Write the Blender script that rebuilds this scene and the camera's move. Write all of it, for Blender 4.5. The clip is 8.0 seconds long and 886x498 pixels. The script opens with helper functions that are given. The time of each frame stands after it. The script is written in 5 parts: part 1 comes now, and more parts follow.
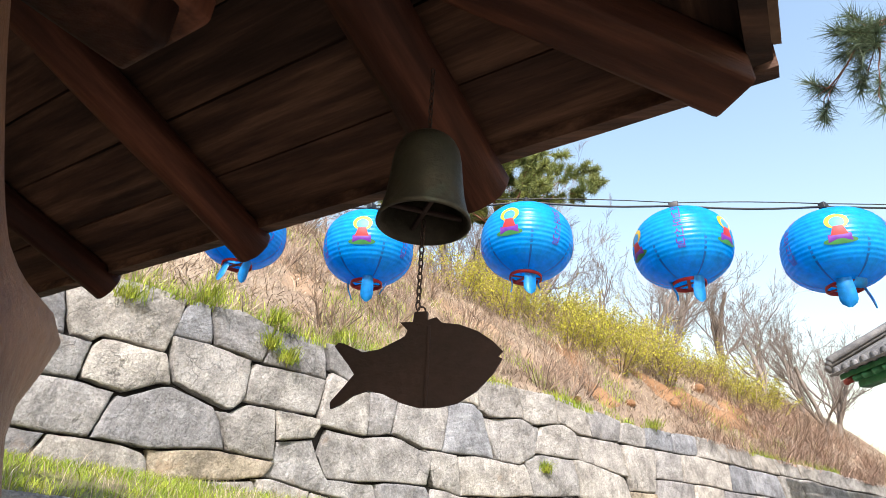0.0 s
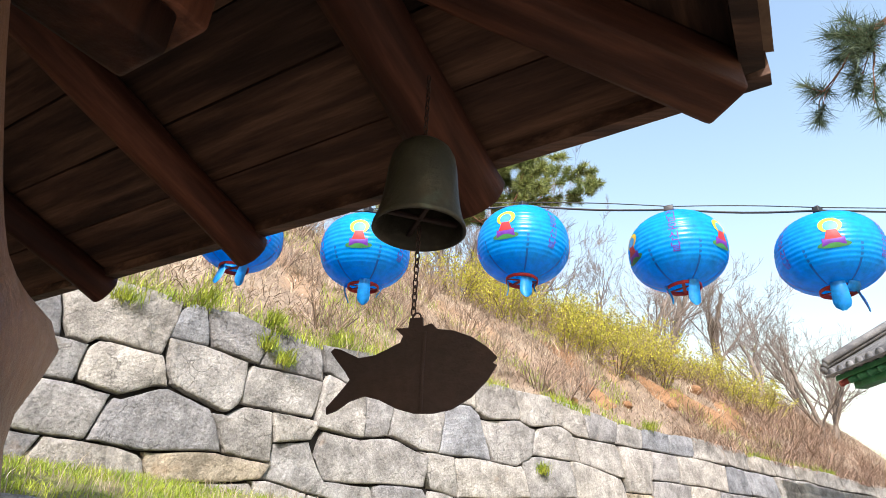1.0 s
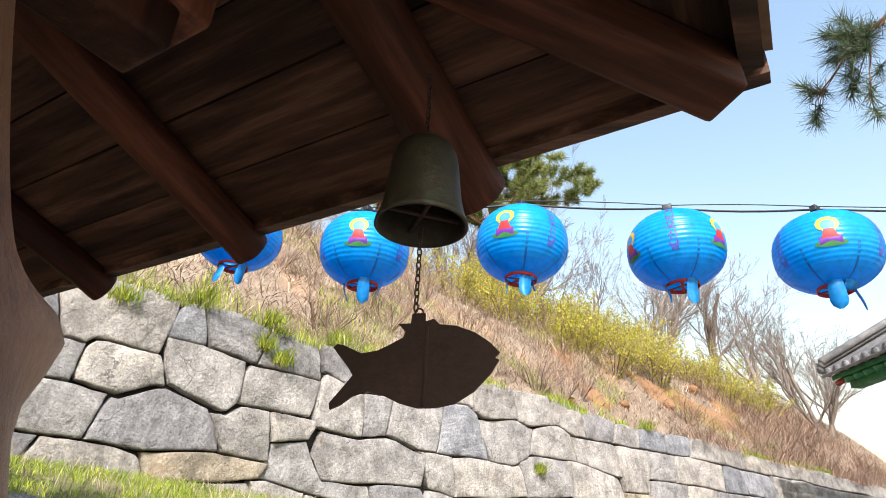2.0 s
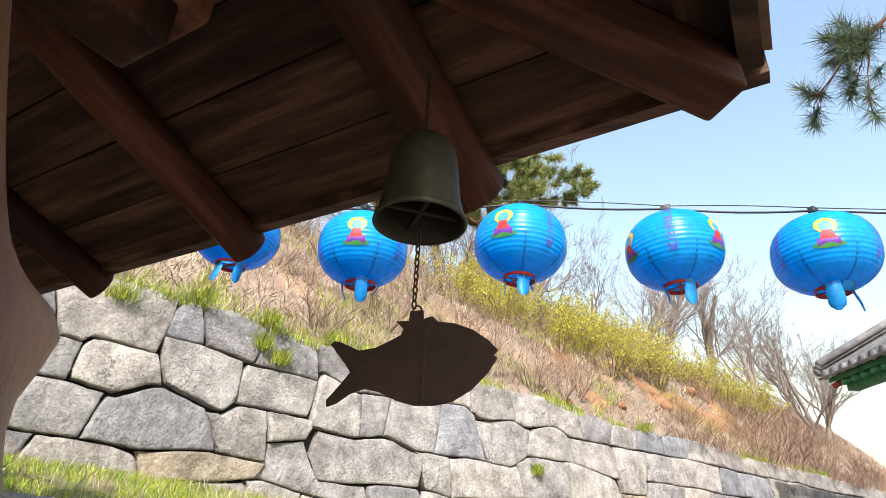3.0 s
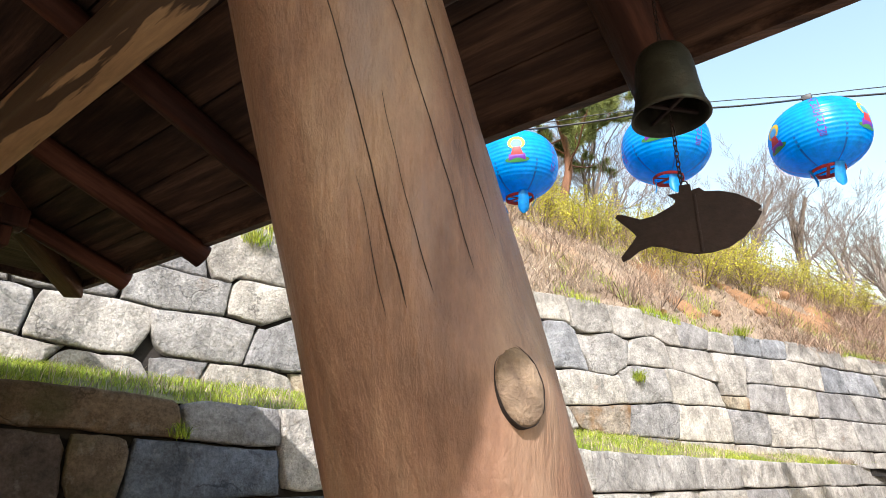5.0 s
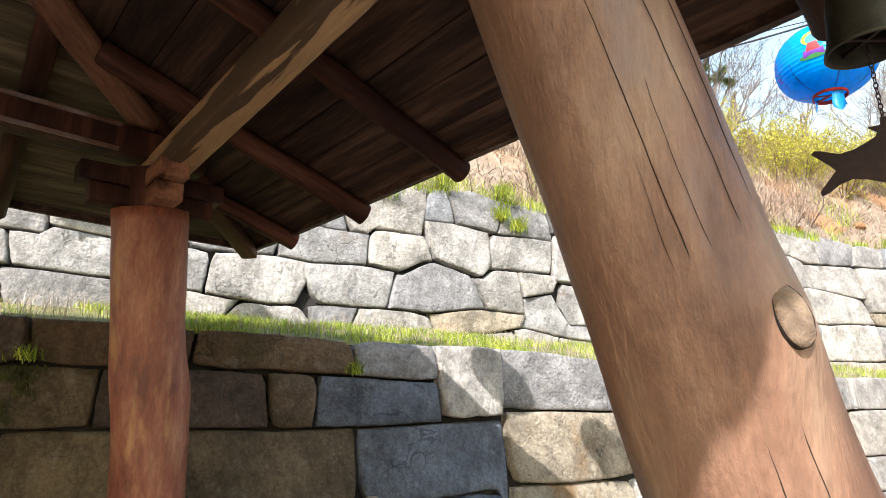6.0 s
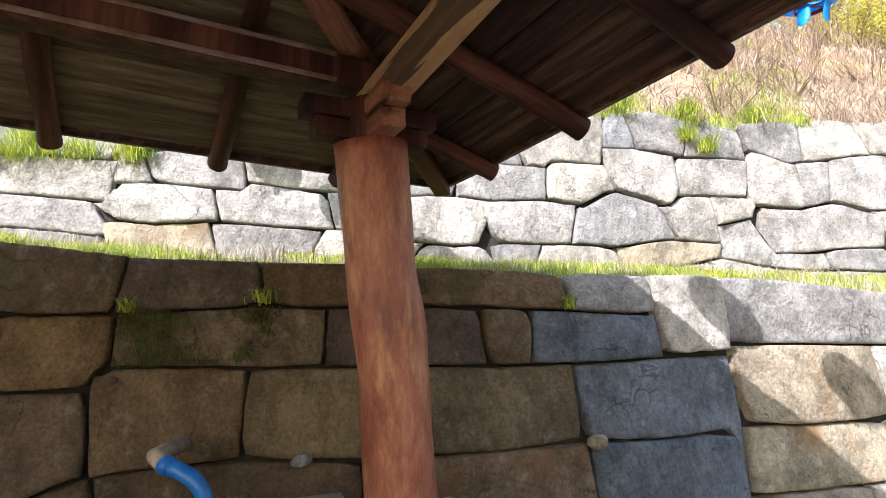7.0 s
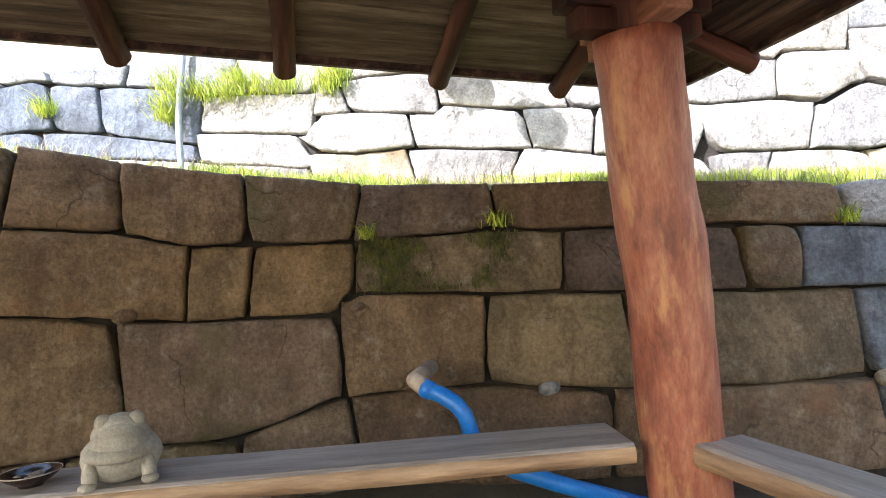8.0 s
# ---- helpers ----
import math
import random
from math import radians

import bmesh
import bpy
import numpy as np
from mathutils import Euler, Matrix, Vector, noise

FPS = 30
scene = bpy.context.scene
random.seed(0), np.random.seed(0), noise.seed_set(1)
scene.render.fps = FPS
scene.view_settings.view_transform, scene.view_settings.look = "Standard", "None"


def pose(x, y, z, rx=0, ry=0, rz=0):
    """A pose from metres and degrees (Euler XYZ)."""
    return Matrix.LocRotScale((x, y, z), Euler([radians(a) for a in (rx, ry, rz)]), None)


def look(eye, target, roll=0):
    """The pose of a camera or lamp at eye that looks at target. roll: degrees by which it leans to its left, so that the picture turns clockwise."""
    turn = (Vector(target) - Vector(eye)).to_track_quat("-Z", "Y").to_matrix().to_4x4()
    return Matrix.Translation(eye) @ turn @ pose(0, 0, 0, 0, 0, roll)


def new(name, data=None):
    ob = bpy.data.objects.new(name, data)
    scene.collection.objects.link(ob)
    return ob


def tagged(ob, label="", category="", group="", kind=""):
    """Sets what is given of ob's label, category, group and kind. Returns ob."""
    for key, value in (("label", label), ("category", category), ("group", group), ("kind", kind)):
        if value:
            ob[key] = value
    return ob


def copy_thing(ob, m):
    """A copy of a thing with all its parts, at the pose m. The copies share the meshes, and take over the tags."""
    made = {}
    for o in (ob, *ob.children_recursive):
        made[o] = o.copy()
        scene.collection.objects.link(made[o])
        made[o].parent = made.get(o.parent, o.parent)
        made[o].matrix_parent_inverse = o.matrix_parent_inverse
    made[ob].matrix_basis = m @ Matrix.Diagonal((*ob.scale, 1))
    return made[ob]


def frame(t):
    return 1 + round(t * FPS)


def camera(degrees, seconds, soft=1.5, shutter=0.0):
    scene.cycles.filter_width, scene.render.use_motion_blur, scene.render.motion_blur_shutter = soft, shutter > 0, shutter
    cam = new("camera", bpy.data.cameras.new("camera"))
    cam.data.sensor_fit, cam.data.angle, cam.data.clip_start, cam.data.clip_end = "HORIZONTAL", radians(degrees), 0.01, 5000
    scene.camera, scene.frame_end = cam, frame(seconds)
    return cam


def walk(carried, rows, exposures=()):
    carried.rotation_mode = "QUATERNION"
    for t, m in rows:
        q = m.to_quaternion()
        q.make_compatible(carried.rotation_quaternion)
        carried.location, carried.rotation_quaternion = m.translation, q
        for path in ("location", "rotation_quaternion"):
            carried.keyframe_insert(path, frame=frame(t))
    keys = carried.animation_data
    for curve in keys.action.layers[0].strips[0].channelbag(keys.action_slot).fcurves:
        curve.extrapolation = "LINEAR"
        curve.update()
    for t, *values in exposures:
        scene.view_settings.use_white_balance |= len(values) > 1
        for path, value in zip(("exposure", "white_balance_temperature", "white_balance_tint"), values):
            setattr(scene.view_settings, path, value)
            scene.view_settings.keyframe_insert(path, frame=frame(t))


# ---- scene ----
cam = camera(74.7, 8.0, soft=0.9)
PATH = [
    (0, (0.679, -0.248, 1.408), (0.635, 1.544, 2.296), 2.7),
    (0.5, (0.678, -0.25, 1.408), (0.636, 1.54, 2.299), 2.8),
    (1, (0.682, -0.259, 1.412), (0.647, 1.531, 2.304), 2.6),
    (1.5, (0.675, -0.262, 1.408), (0.647, 1.528, 2.3), 2.4),
    (3, (0.674, -0.255, 1.4), (0.655, 1.533, 2.296), 2.7),
    (3.5, (0.662, -0.26, 1.395), (0.646, 1.529, 2.289), 2.6),
    (4, (0.578, -0.293, 1.336), (0.562, 1.498, 2.224), 2.5),
    (4.2, (0.529, -0.312, 1.3), (0.497, 1.485, 2.177), 2.7),
    (5.3, (0.228, -0.562, 1.2), (-0.12, 1.316, 1.794), -0.9),
    (5.5, (0.2, -0.597, 1.201), (-0.222, 1.278, 1.751), -1.1),
    (6, (0.103, -0.72, 1.197), (-0.488, 1.131, 1.671), -1.5),
    (6.5, (-0.095, -0.764, 1.145), (-0.874, 1.034, 1.545), -2.2),
    (7, (-0.436, -0.66, 1.134), (-1.453, 1.031, 1.458), -2.8),
    (7.5, (-0.725, -0.711, 1.16), (-1.986, 0.827, 1.372), -3.3),
    (8, (-0.997, -0.787, 1.164), (-2.412, 0.623, 1.257), -3.5),
]
walk(cam, [(t, look(eye, target, roll)) for t, eye, target, roll in PATH],
     [(0, 0.9, 6050, 18), (4.2, 0.9, 6050, 18), (5.5, 1.13, 6000, 15), (6.5, 1.33, 5900, 16), (7.0, 1.44, 5850, 18), (7.5, 1.82, 5750, 19), (8, 2.14, 5700, 19)])

# ---------------------------------------------------------------- light
# the sun stands behind the viewer; per metre of fall its light travels (0.04, 1.25)
SUN = Vector((-0.04, -1.25, 1.0)).normalized()
world = bpy.data.worlds.new("sky")
scene.world = world
world.use_nodes = True
wn = world.node_tree.nodes
sky = wn.new("ShaderNodeTexSky")
sky.sky_type = "NISHITA"
sky.sun_disc = False
sky.sun_elevation = math.asin(SUN.z)
sky.sun_rotation = math.atan2(SUN.x, SUN.y)
sky.air_density, sky.dust_density, sky.ozone_density = 2.4, 1.8, 1.2
world.node_tree.links.new(sky.outputs[0], wn["Background"].inputs[0])
wn["Background"].inputs[1].default_value = 0.15
sun_data = bpy.data.lights.new("sun", "SUN")
sun_data.energy, sun_data.angle, sun_data.color = 4.0, radians(0.6), (1.0, 0.94, 0.84)
sun = new("sun", sun_data)
sun.matrix_world = look(SUN * 50, (0, 0, 0))


# ---------------------------------------------------------------- materials
def mat(name, c1, c2, c3=None, s1=3.0, s2=28.0, stretch=(1, 1, 1), rough=0.8, metal=0.0, bump=0.3, bscale=None, rnd=0.0, hue=0.0, trans=0.0,
        spots=None, spot_scale=2.0, spot_low=0.58, spot_high=0.66, gloss=0.5, bdist=0.02, fine_mix=0.75, island=0.0):
    """Two scales of colour, grain relief, optional patches; rnd: how far each piece differs; island: how far each blade does."""
    m = bpy.data.materials.new(name)
    m.use_nodes = True
    n, l = m.node_tree.nodes, m.node_tree.links
    b = n["Principled BSDF"]
    tc, mp = n.new("ShaderNodeTexCoord"), n.new("ShaderNodeMapping")
    mp.inputs["Scale"].default_value = stretch
    l.new(tc.outputs["Object"], mp.inputs[0])
    co = mp.outputs[0]
    info = n.new("ShaderNodeObjectInfo")
    if rnd or hue:
        add = n.new("ShaderNodeVectorMath")
        add.operation = "MULTIPLY_ADD"
        l.new(info.outputs["Random"], add.inputs[0])
        add.inputs[1].default_value = (37, 23, 51)
        l.new(co, add.inputs[2])
        co = add.outputs[0]

    def tex(scale, detail=6, rough_=0.6):
        t = n.new("ShaderNodeTexNoise")
        t.inputs["Scale"].default_value, t.inputs["Detail"].default_value, t.inputs["Roughness"].default_value = scale, detail, rough_
        l.new(co, t.inputs["Vector"])
        return t.outputs["Fac"]

    def ramp(fac, a, z, stops):
        r = n.new("ShaderNodeValToRGB")
        e = r.color_ramp.elements
        e[0].position, e[1].position = a, z
        e[0].color, e[1].color = (*stops[0], 1), (*stops[-1], 1)
        if len(stops) == 3:
            x = e.new((a + z) / 2)
            x.color = (*stops[1], 1)
        l.new(fac, r.inputs[0])
        return r.outputs[0]

    def mix(kind, fac, a, c):
        x = n.new("ShaderNodeMix")
        x.data_type, x.blend_type = "RGBA", kind
        for sock, v in ((x.inputs[0], fac), (x.inputs[6], a), (x.inputs[7], c)):
            if isinstance(v, (int, float)):
                sock.default_value = v
            elif isinstance(v, tuple):
                sock.default_value = (*v, 1)
            else:
                l.new(v, sock)
        return x.outputs[2]

    col = ramp(tex(s1), 0.32, 0.68, [c1, c3 or tuple((p + q) / 2 for p, q in zip(c1, c2)), c2])
    fine = ramp(tex(s2, 8, 0.7), 0.3, 0.7, [(0.62, 0.62, 0.62), (1.25, 1.25, 1.25)])
    col = mix("MULTIPLY", fine_mix, col, fine)
    if spots:
        col = mix("MIX", ramp(tex(spot_scale, 5), spot_low, spot_high, [(0, 0, 0), (0.85, 0.85, 0.85)]), col, spots)
    height = tex(bscale or s2, 8, 0.65)
    if rnd or hue:
        hs = n.new("ShaderNodeHueSaturation")
        mr = n.new("ShaderNodeMapRange")
        mr.inputs["To Min"].default_value, mr.inputs["To Max"].default_value = 1 - rnd, 1 + rnd
        l.new(info.outputs["Random"], mr.inputs["Value"])
        l.new(mr.outputs[0], hs.inputs["Value"])
        wob = n.new("ShaderNodeMath")
        wob.operation = "MULTIPLY"
        wob.inputs[1].default_value = 7.31
        l.new(info.outputs["Random"], wob.inputs[0])
        fr = n.new("ShaderNodeMath")
        fr.operation = "FRACT"
        l.new(wob.outputs[0], fr.inputs[0])
        sm = n.new("ShaderNodeMapRange")
        sm.inputs["To Min"].default_value, sm.inputs["To Max"].default_value = 1 - hue, 1 + hue
        l.new(fr.outputs[0], sm.inputs["Value"])
        l.new(sm.outputs[0], hs.inputs["Saturation"])
        l.new(col, hs.inputs["Color"])
        col = hs.outputs[0]
    if island:
        # each blade or leaf has a tone of its own
        geo_ = n.new("ShaderNodeNewGeometry")
        col = mix("MULTIPLY", 1.0, col, ramp(geo_.outputs["Random Per Island"], 0.0, 1.0, [(1 - island, 1 - island, 1 - island), (1 + island * 1.15,) * 3]))
    l.new(col, b.inputs["Base Color"])
    b.inputs["Roughness"].default_value, b.inputs["Metallic"].default_value = rough, metal
    b.inputs["Specular IOR Level"].default_value = gloss
    bp = n.new("ShaderNodeBump")
    bp.inputs["Strength"].default_value, bp.inputs["Distance"].default_value = bump, bdist
    l.new(height, bp.inputs["Height"])
    l.new(bp.outputs[0], b.inputs["Normal"])
    if trans:
        tr, ms = n.new("ShaderNodeBsdfTranslucent"), n.new("ShaderNodeMixShader")
        l.new(col, tr.inputs[0])
        ms.inputs[0].default_value = trans
        l.new(b.outputs[0], ms.inputs[1])
        l.new(tr.outputs[0], ms.inputs[2])
        l.new(ms.outputs[0], n["Material Output"].inputs[0])
    return m


def stone_mat(name, tones, stain=None, stain_low=0.6, weather=(0.55, 1.25), bump=1.0):
    """Split stone: a tone of its own for each piece, cloudy weathering, slanting streaks, grain, hairline fissures and stains."""
    m = bpy.data.materials.new(name)
    m.use_nodes = True
    n, l = m.node_tree.nodes, m.node_tree.links
    b = n["Principled BSDF"]
    info, tc = n.new("ShaderNodeObjectInfo"), n.new("ShaderNodeTexCoord")

    def vec(op, a, c, d=None):
        x = n.new("ShaderNodeVectorMath")
        x.operation = op
        for sock, v in zip(x.inputs, (a, c, d)):
            if isinstance(v, tuple):
                sock.default_value = v
            elif v is not None:
                l.new(v, sock)
        return x.outputs[0]

    def num(op, a, c, d=None):
        x = n.new("ShaderNodeMath")
        x.operation = op
        for sock, v in zip(x.inputs, (a, c, d)):
            if isinstance(v, (int, float)):
                sock.default_value = v
            elif v is not None:
                l.new(v, sock)
        return x.outputs[0]

    def ramp(fac, stops):
        r = n.new("ShaderNodeValToRGB")
        e = r.color_ramp.elements
        for k, (at_, c) in enumerate(stops):
            x = e[k] if k < 2 else e.new(at_)
            x.position = at_
            x.color = (*(c if isinstance(c, tuple) else (c, c, c)), 1)
        l.new(fac, r.inputs[0])
        return r.outputs[0]

    def mix(kind, fac, a, c):
        x = n.new("ShaderNodeMix")
        x.data_type, x.blend_type = "RGBA", kind
        for sock, v in ((x.inputs[0], fac), (x.inputs[6], a), (x.inputs[7], c)):
            if isinstance(v, (int, float)):
                sock.default_value = v
            elif isinstance(v, tuple):
                sock.default_value = (*v, 1)
            else:
                l.new(v, sock)
        return x.outputs[2]

    co = vec("MULTIPLY_ADD", info.outputs["Random"], (37, 23, 51), tc.outputs["Object"])
    turn = n.new("ShaderNodeVectorRotate")
    turn.rotation_type = "EULER_XYZ"
    l.new(co, turn.inputs["Vector"])
    l.new(vec("MULTIPLY_ADD", info.outputs["Random"], (11.0, 17.0, 5.0), (0.3, 0.2, 0.0)), turn.inputs["Rotation"])
    layered = vec("MULTIPLY", turn.outputs[0], (1.0, 1.6, 9.0))

    def tex(scale, detail=6, rough_=0.6, where=None, ridged=False):
        t = n.new("ShaderNodeTexNoise")
        if ridged:
            t.noise_type = "RIDGED_MULTIFRACTAL"
        t.inputs["Scale"].default_value, t.inputs["Detail"].default_value, t.inputs["Roughness"].default_value = scale, detail, rough_
        l.new(where or co, t.inputs["Vector"])
        return t.outputs["Fac"]

    k = len(tones)
    pick = num("FRACT", num("MULTIPLY", info.outputs["Random"], 13.7), 0.0)
    col = ramp(pick, [(q / (k - 1) * 0.998, t) for q, t in enumerate((tones[0], tones[-1]))] if k == 2 else
               [(0.0, tones[0]), (1.0, tones[-1])] + [(q / (k - 1), tones[q]) for q in range(1, k - 1)])
    col = mix("MULTIPLY", 1.0, col, ramp(tex(3.4, 9, 0.68), [(0.34, weather[0]), (0.62, weather[1])]))
    streak = tex(1.9, 6, 0.62, layered)
    col = mix("MULTIPLY", 0.42, col, ramp(streak, [(0.36, 0.62), (0.58, 1.16)]))
    grain = tex(46, 6, 0.72)
    col = mix("MULTIPLY", 0.6, col, ramp(grain, [(0.36, 0.58), (0.60, 1.32)]))
    pits = ramp(tex(17, 5, 0.7), [(0.36, 0.5), (0.47, 1.0)])
    col = mix("MULTIPLY", 0.3, col, pits)
    pale = ramp(tex(6.5, 8, 0.7), [(0.57, 0.0), (0.70, 0.55)])
    col = mix("MIX", pale, col, mix("SCREEN", 0.35, col, (0.62, 0.6, 0.55)))
    if stain:
        col = mix("MIX", ramp(tex(2.1, 6, 0.6), [(stain_low, 0.0), (stain_low + 0.14, 0.8)]), col, stain)
    fis = n.new("ShaderNodeTexVoronoi")
    fis.feature = "DISTANCE_TO_EDGE"
    fis.inputs["Scale"].default_value = 1.7
    wob = n.new("ShaderNodeTexNoise")
    wob.inputs["Scale"].default_value, wob.inputs["Detail"].default_value = 2.4, 6
    l.new(co, wob.inputs["Vector"])
    l.new(vec("MULTIPLY_ADD", wob.outputs["Color"], (0.7, 0.7, 0.7), co), fis.inputs["Vector"])
    line = ramp(fis.outputs["Distance"], [(0.0, 0.0), (0.016, 1.0)])
    open_ = ramp(tex(1.3, 3), [(0.53, 0.0), (0.6, 0.75)])
    col = mix("MULTIPLY", open_, col, ramp(fis.outputs["Distance"], [(0.0, 0.3), (0.016, 1.0)]))
    l.new(col, b.inputs["Base Color"])
    b.inputs["Roughness"].default_value, b.inputs["Specular IOR Level"].default_value = 0.9, 0.22
    # relief: broken ledges, layers, pits and grain
    h = num("MULTIPLY", tex(3.1, 9, 0.58, turn.outputs[0], True), 0.55)
    h = num("MULTIPLY_ADD", streak, 0.3, h)
    h = num("MULTIPLY_ADD", tex(8, 10, 0.7), 1.15, h)
    h = num("MULTIPLY_ADD", pits, 0.10, h)
    h = num("MULTIPLY_ADD", line, num("MULTIPLY", open_, 0.12), h)
    h = num("MULTIPLY_ADD", grain, 0.06, h)
    bp = n.new("ShaderNodeBump")
    bp.inputs["Strength"].default_value, bp.inputs["Distance"].default_value = bump, 0.06
    l.new(h, bp.inputs["Height"])
    l.new(bp.outputs[0], b.inputs["Normal"])
    return m


STONE = stone_mat("stone", [(0.27, 0.262, 0.255), (0.43, 0.405, 0.36), (0.33, 0.318, 0.30), (0.48, 0.445, 0.385), (0.235, 0.232, 0.235), (0.40, 0.37, 0.32)], (0.30, 0.20, 0.12), 0.66)
# dark blue-grey stone; some of the blue is sky reflection mixed into its tone
STONE_BLUE = stone_mat("blue_grey_stone", [(0.115, 0.135, 0.168), (0.155, 0.172, 0.205)], (0.12, 0.10, 0.08), 0.64)
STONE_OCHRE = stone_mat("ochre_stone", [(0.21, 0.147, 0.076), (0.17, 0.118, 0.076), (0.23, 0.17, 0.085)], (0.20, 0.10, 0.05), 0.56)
STONE_COOL = stone_mat("cool_grey_stone", [(0.24, 0.25, 0.265), (0.31, 0.315, 0.325)], (0.30, 0.22, 0.14), 0.68)
STONE_BEIGE = stone_mat("beige_stone", [(0.36, 0.30, 0.215), (0.40, 0.345, 0.255)], (0.28, 0.165, 0.075), 0.56)
STONE_RUST = stone_mat("rust_stained_stone", [(0.34, 0.295, 0.24), (0.27, 0.225, 0.175)], (0.24, 0.125, 0.045), 0.5)
# brown stones, their tones also darkened to deepen the roof's shade on them
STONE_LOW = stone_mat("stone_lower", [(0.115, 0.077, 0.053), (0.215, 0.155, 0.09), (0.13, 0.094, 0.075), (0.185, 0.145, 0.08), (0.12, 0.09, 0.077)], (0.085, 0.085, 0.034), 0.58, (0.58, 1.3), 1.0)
JOINT = mat("joint_earth", (0.008, 0.007, 0.006), (0.026, 0.02, 0.015), s1=6, s2=40, bump=0.6)
MOSS = mat("moss", (0.045, 0.05, 0.015), (0.12, 0.13, 0.03), s1=14, s2=60, bump=0.8, rough=0.95)
LOG = mat("log_wood", (0.13, 0.062, 0.04), (0.36, 0.24, 0.16), (0.25, 0.138, 0.088), s1=1.0, s2=12, stretch=(6, 6, 1.6), bump=0.45, bscale=8, rough=0.42,
          spots=(0.25, 0.20, 0.19), spot_scale=0.8, spot_low=0.52, spot_high=0.66, gloss=0.5, fine_mix=0.7)
HIPLOG = mat("peeled_orange_wood", (0.13, 0.05, 0.028), (0.38, 0.19, 0.10), (0.25, 0.11, 0.06), s1=1.0, s2=8, stretch=(8, 8, 1.2), bump=0.3, bscale=5, rough=0.6, rnd=0.1,
             spots=(0.05, 0.02, 0.013), spot_scale=1.2, spot_low=0.6, spot_high=0.68)
LOG_FAR = mat("log_wood_red", (0.16, 0.045, 0.027), (0.46, 0.22, 0.135), (0.31, 0.105, 0.06), s1=1.3, s2=12, stretch=(7, 7, 2.0), bump=0.45, bscale=5, rough=0.46,
              spots=(0.47, 0.255, 0.11), spot_scale=1.7, spot_low=0.56, spot_high=0.70, gloss=0.55, fine_mix=0.85)
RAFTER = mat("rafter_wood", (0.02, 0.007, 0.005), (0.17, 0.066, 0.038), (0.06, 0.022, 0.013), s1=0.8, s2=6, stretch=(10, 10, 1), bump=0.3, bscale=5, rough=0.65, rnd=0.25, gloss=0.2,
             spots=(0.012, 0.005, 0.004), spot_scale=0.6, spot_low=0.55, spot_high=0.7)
BOARD = mat("board_wood", (0.02, 0.010, 0.007), (0.145, 0.08, 0.05), (0.062, 0.032, 0.02), s1=1.2, s2=7, stretch=(1.1, 14, 14), bump=0.4, bscale=5, rough=0.75,
            rnd=0.35, spots=(0.012, 0.006, 0.004), spot_scale=1.0, spot_low=0.52, spot_high=0.7, gloss=0.3, fine_mix=0.95)
# olive, brighter copy of the board wood: bounced light is put into its colour
BOARD_LIT = mat("lit_board_wood", (0.07, 0.052, 0.03), (0.26, 0.20, 0.115), (0.155, 0.115, 0.065), s1=1.2, s2=7, stretch=(1.1, 14, 14), bump=0.4, bscale=5, rough=0.75,
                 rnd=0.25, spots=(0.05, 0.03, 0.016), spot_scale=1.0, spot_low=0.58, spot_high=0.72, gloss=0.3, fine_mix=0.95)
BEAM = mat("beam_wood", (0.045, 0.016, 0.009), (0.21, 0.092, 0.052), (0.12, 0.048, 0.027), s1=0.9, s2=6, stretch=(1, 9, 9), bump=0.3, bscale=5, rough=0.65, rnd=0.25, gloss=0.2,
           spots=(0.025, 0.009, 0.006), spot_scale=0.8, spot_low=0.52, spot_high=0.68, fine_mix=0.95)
BRACKET = mat("bracket_wood", (0.16, 0.065, 0.035), (0.40, 0.20, 0.11), (0.28, 0.125, 0.068), s1=1.5, s2=8, stretch=(1, 7, 7), bump=0.3, bscale=6, rough=0.65, rnd=0.2, gloss=0.25,
              spots=(0.03, 0.011, 0.007), spot_scale=1.3, spot_low=0.5, spot_high=0.6)
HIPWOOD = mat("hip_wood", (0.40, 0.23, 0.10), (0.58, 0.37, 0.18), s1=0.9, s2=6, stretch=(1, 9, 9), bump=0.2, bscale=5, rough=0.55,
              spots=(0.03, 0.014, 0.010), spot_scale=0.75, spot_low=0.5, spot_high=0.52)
BENCH = mat("bench_wood", (0.17, 0.14, 0.125), (0.36, 0.315, 0.29), s1=1, s2=7, stretch=(1, 9, 9), bump=0.35, bscale=5, rough=0.65,
            spots=(0.33, 0.20, 0.10), spot_scale=0.7, spot_low=0.6, spot_high=0.75)
EDGEWOOD = mat("live_edge_wood", (0.20, 0.12, 0.07), (0.46, 0.32, 0.20), (0.34, 0.22, 0.13), s1=1.4, s2=9, stretch=(1, 8, 8), bump=0.4, bscale=6, rough=0.6)
ENDGRAIN = mat("end_grain", (0.14, 0.09, 0.057), (0.32, 0.23, 0.15), s1=22, s2=120, bump=0.5, rough=0.8)
BARKEDGE = mat("knot_rim", (0.010, 0.006, 0.004), (0.025, 0.014, 0.009), s1=20, s2=70, bump=0.6)
SHINGLE = mat("bark_shingle", (0.11, 0.07, 0.045), (0.26, 0.18, 0.12), s1=3, s2=30, bump=0.5, rough=0.9)
BRONZE = mat("old_bronze", (0.03, 0.03, 0.021), (0.085, 0.073, 0.052), (0.05, 0.048, 0.035), s1=9, s2=50, bump=0.25, rough=0.55, metal=0.55,
             spots=(0.12, 0.17, 0.13), spot_scale=7, spot_low=0.6, spot_high=0.75)
RUST = mat("rusty_iron", (0.016, 0.008, 0.007), (0.035, 0.017, 0.013), s1=8, s2=60, bump=0.2, rough=0.75, metal=0.2)
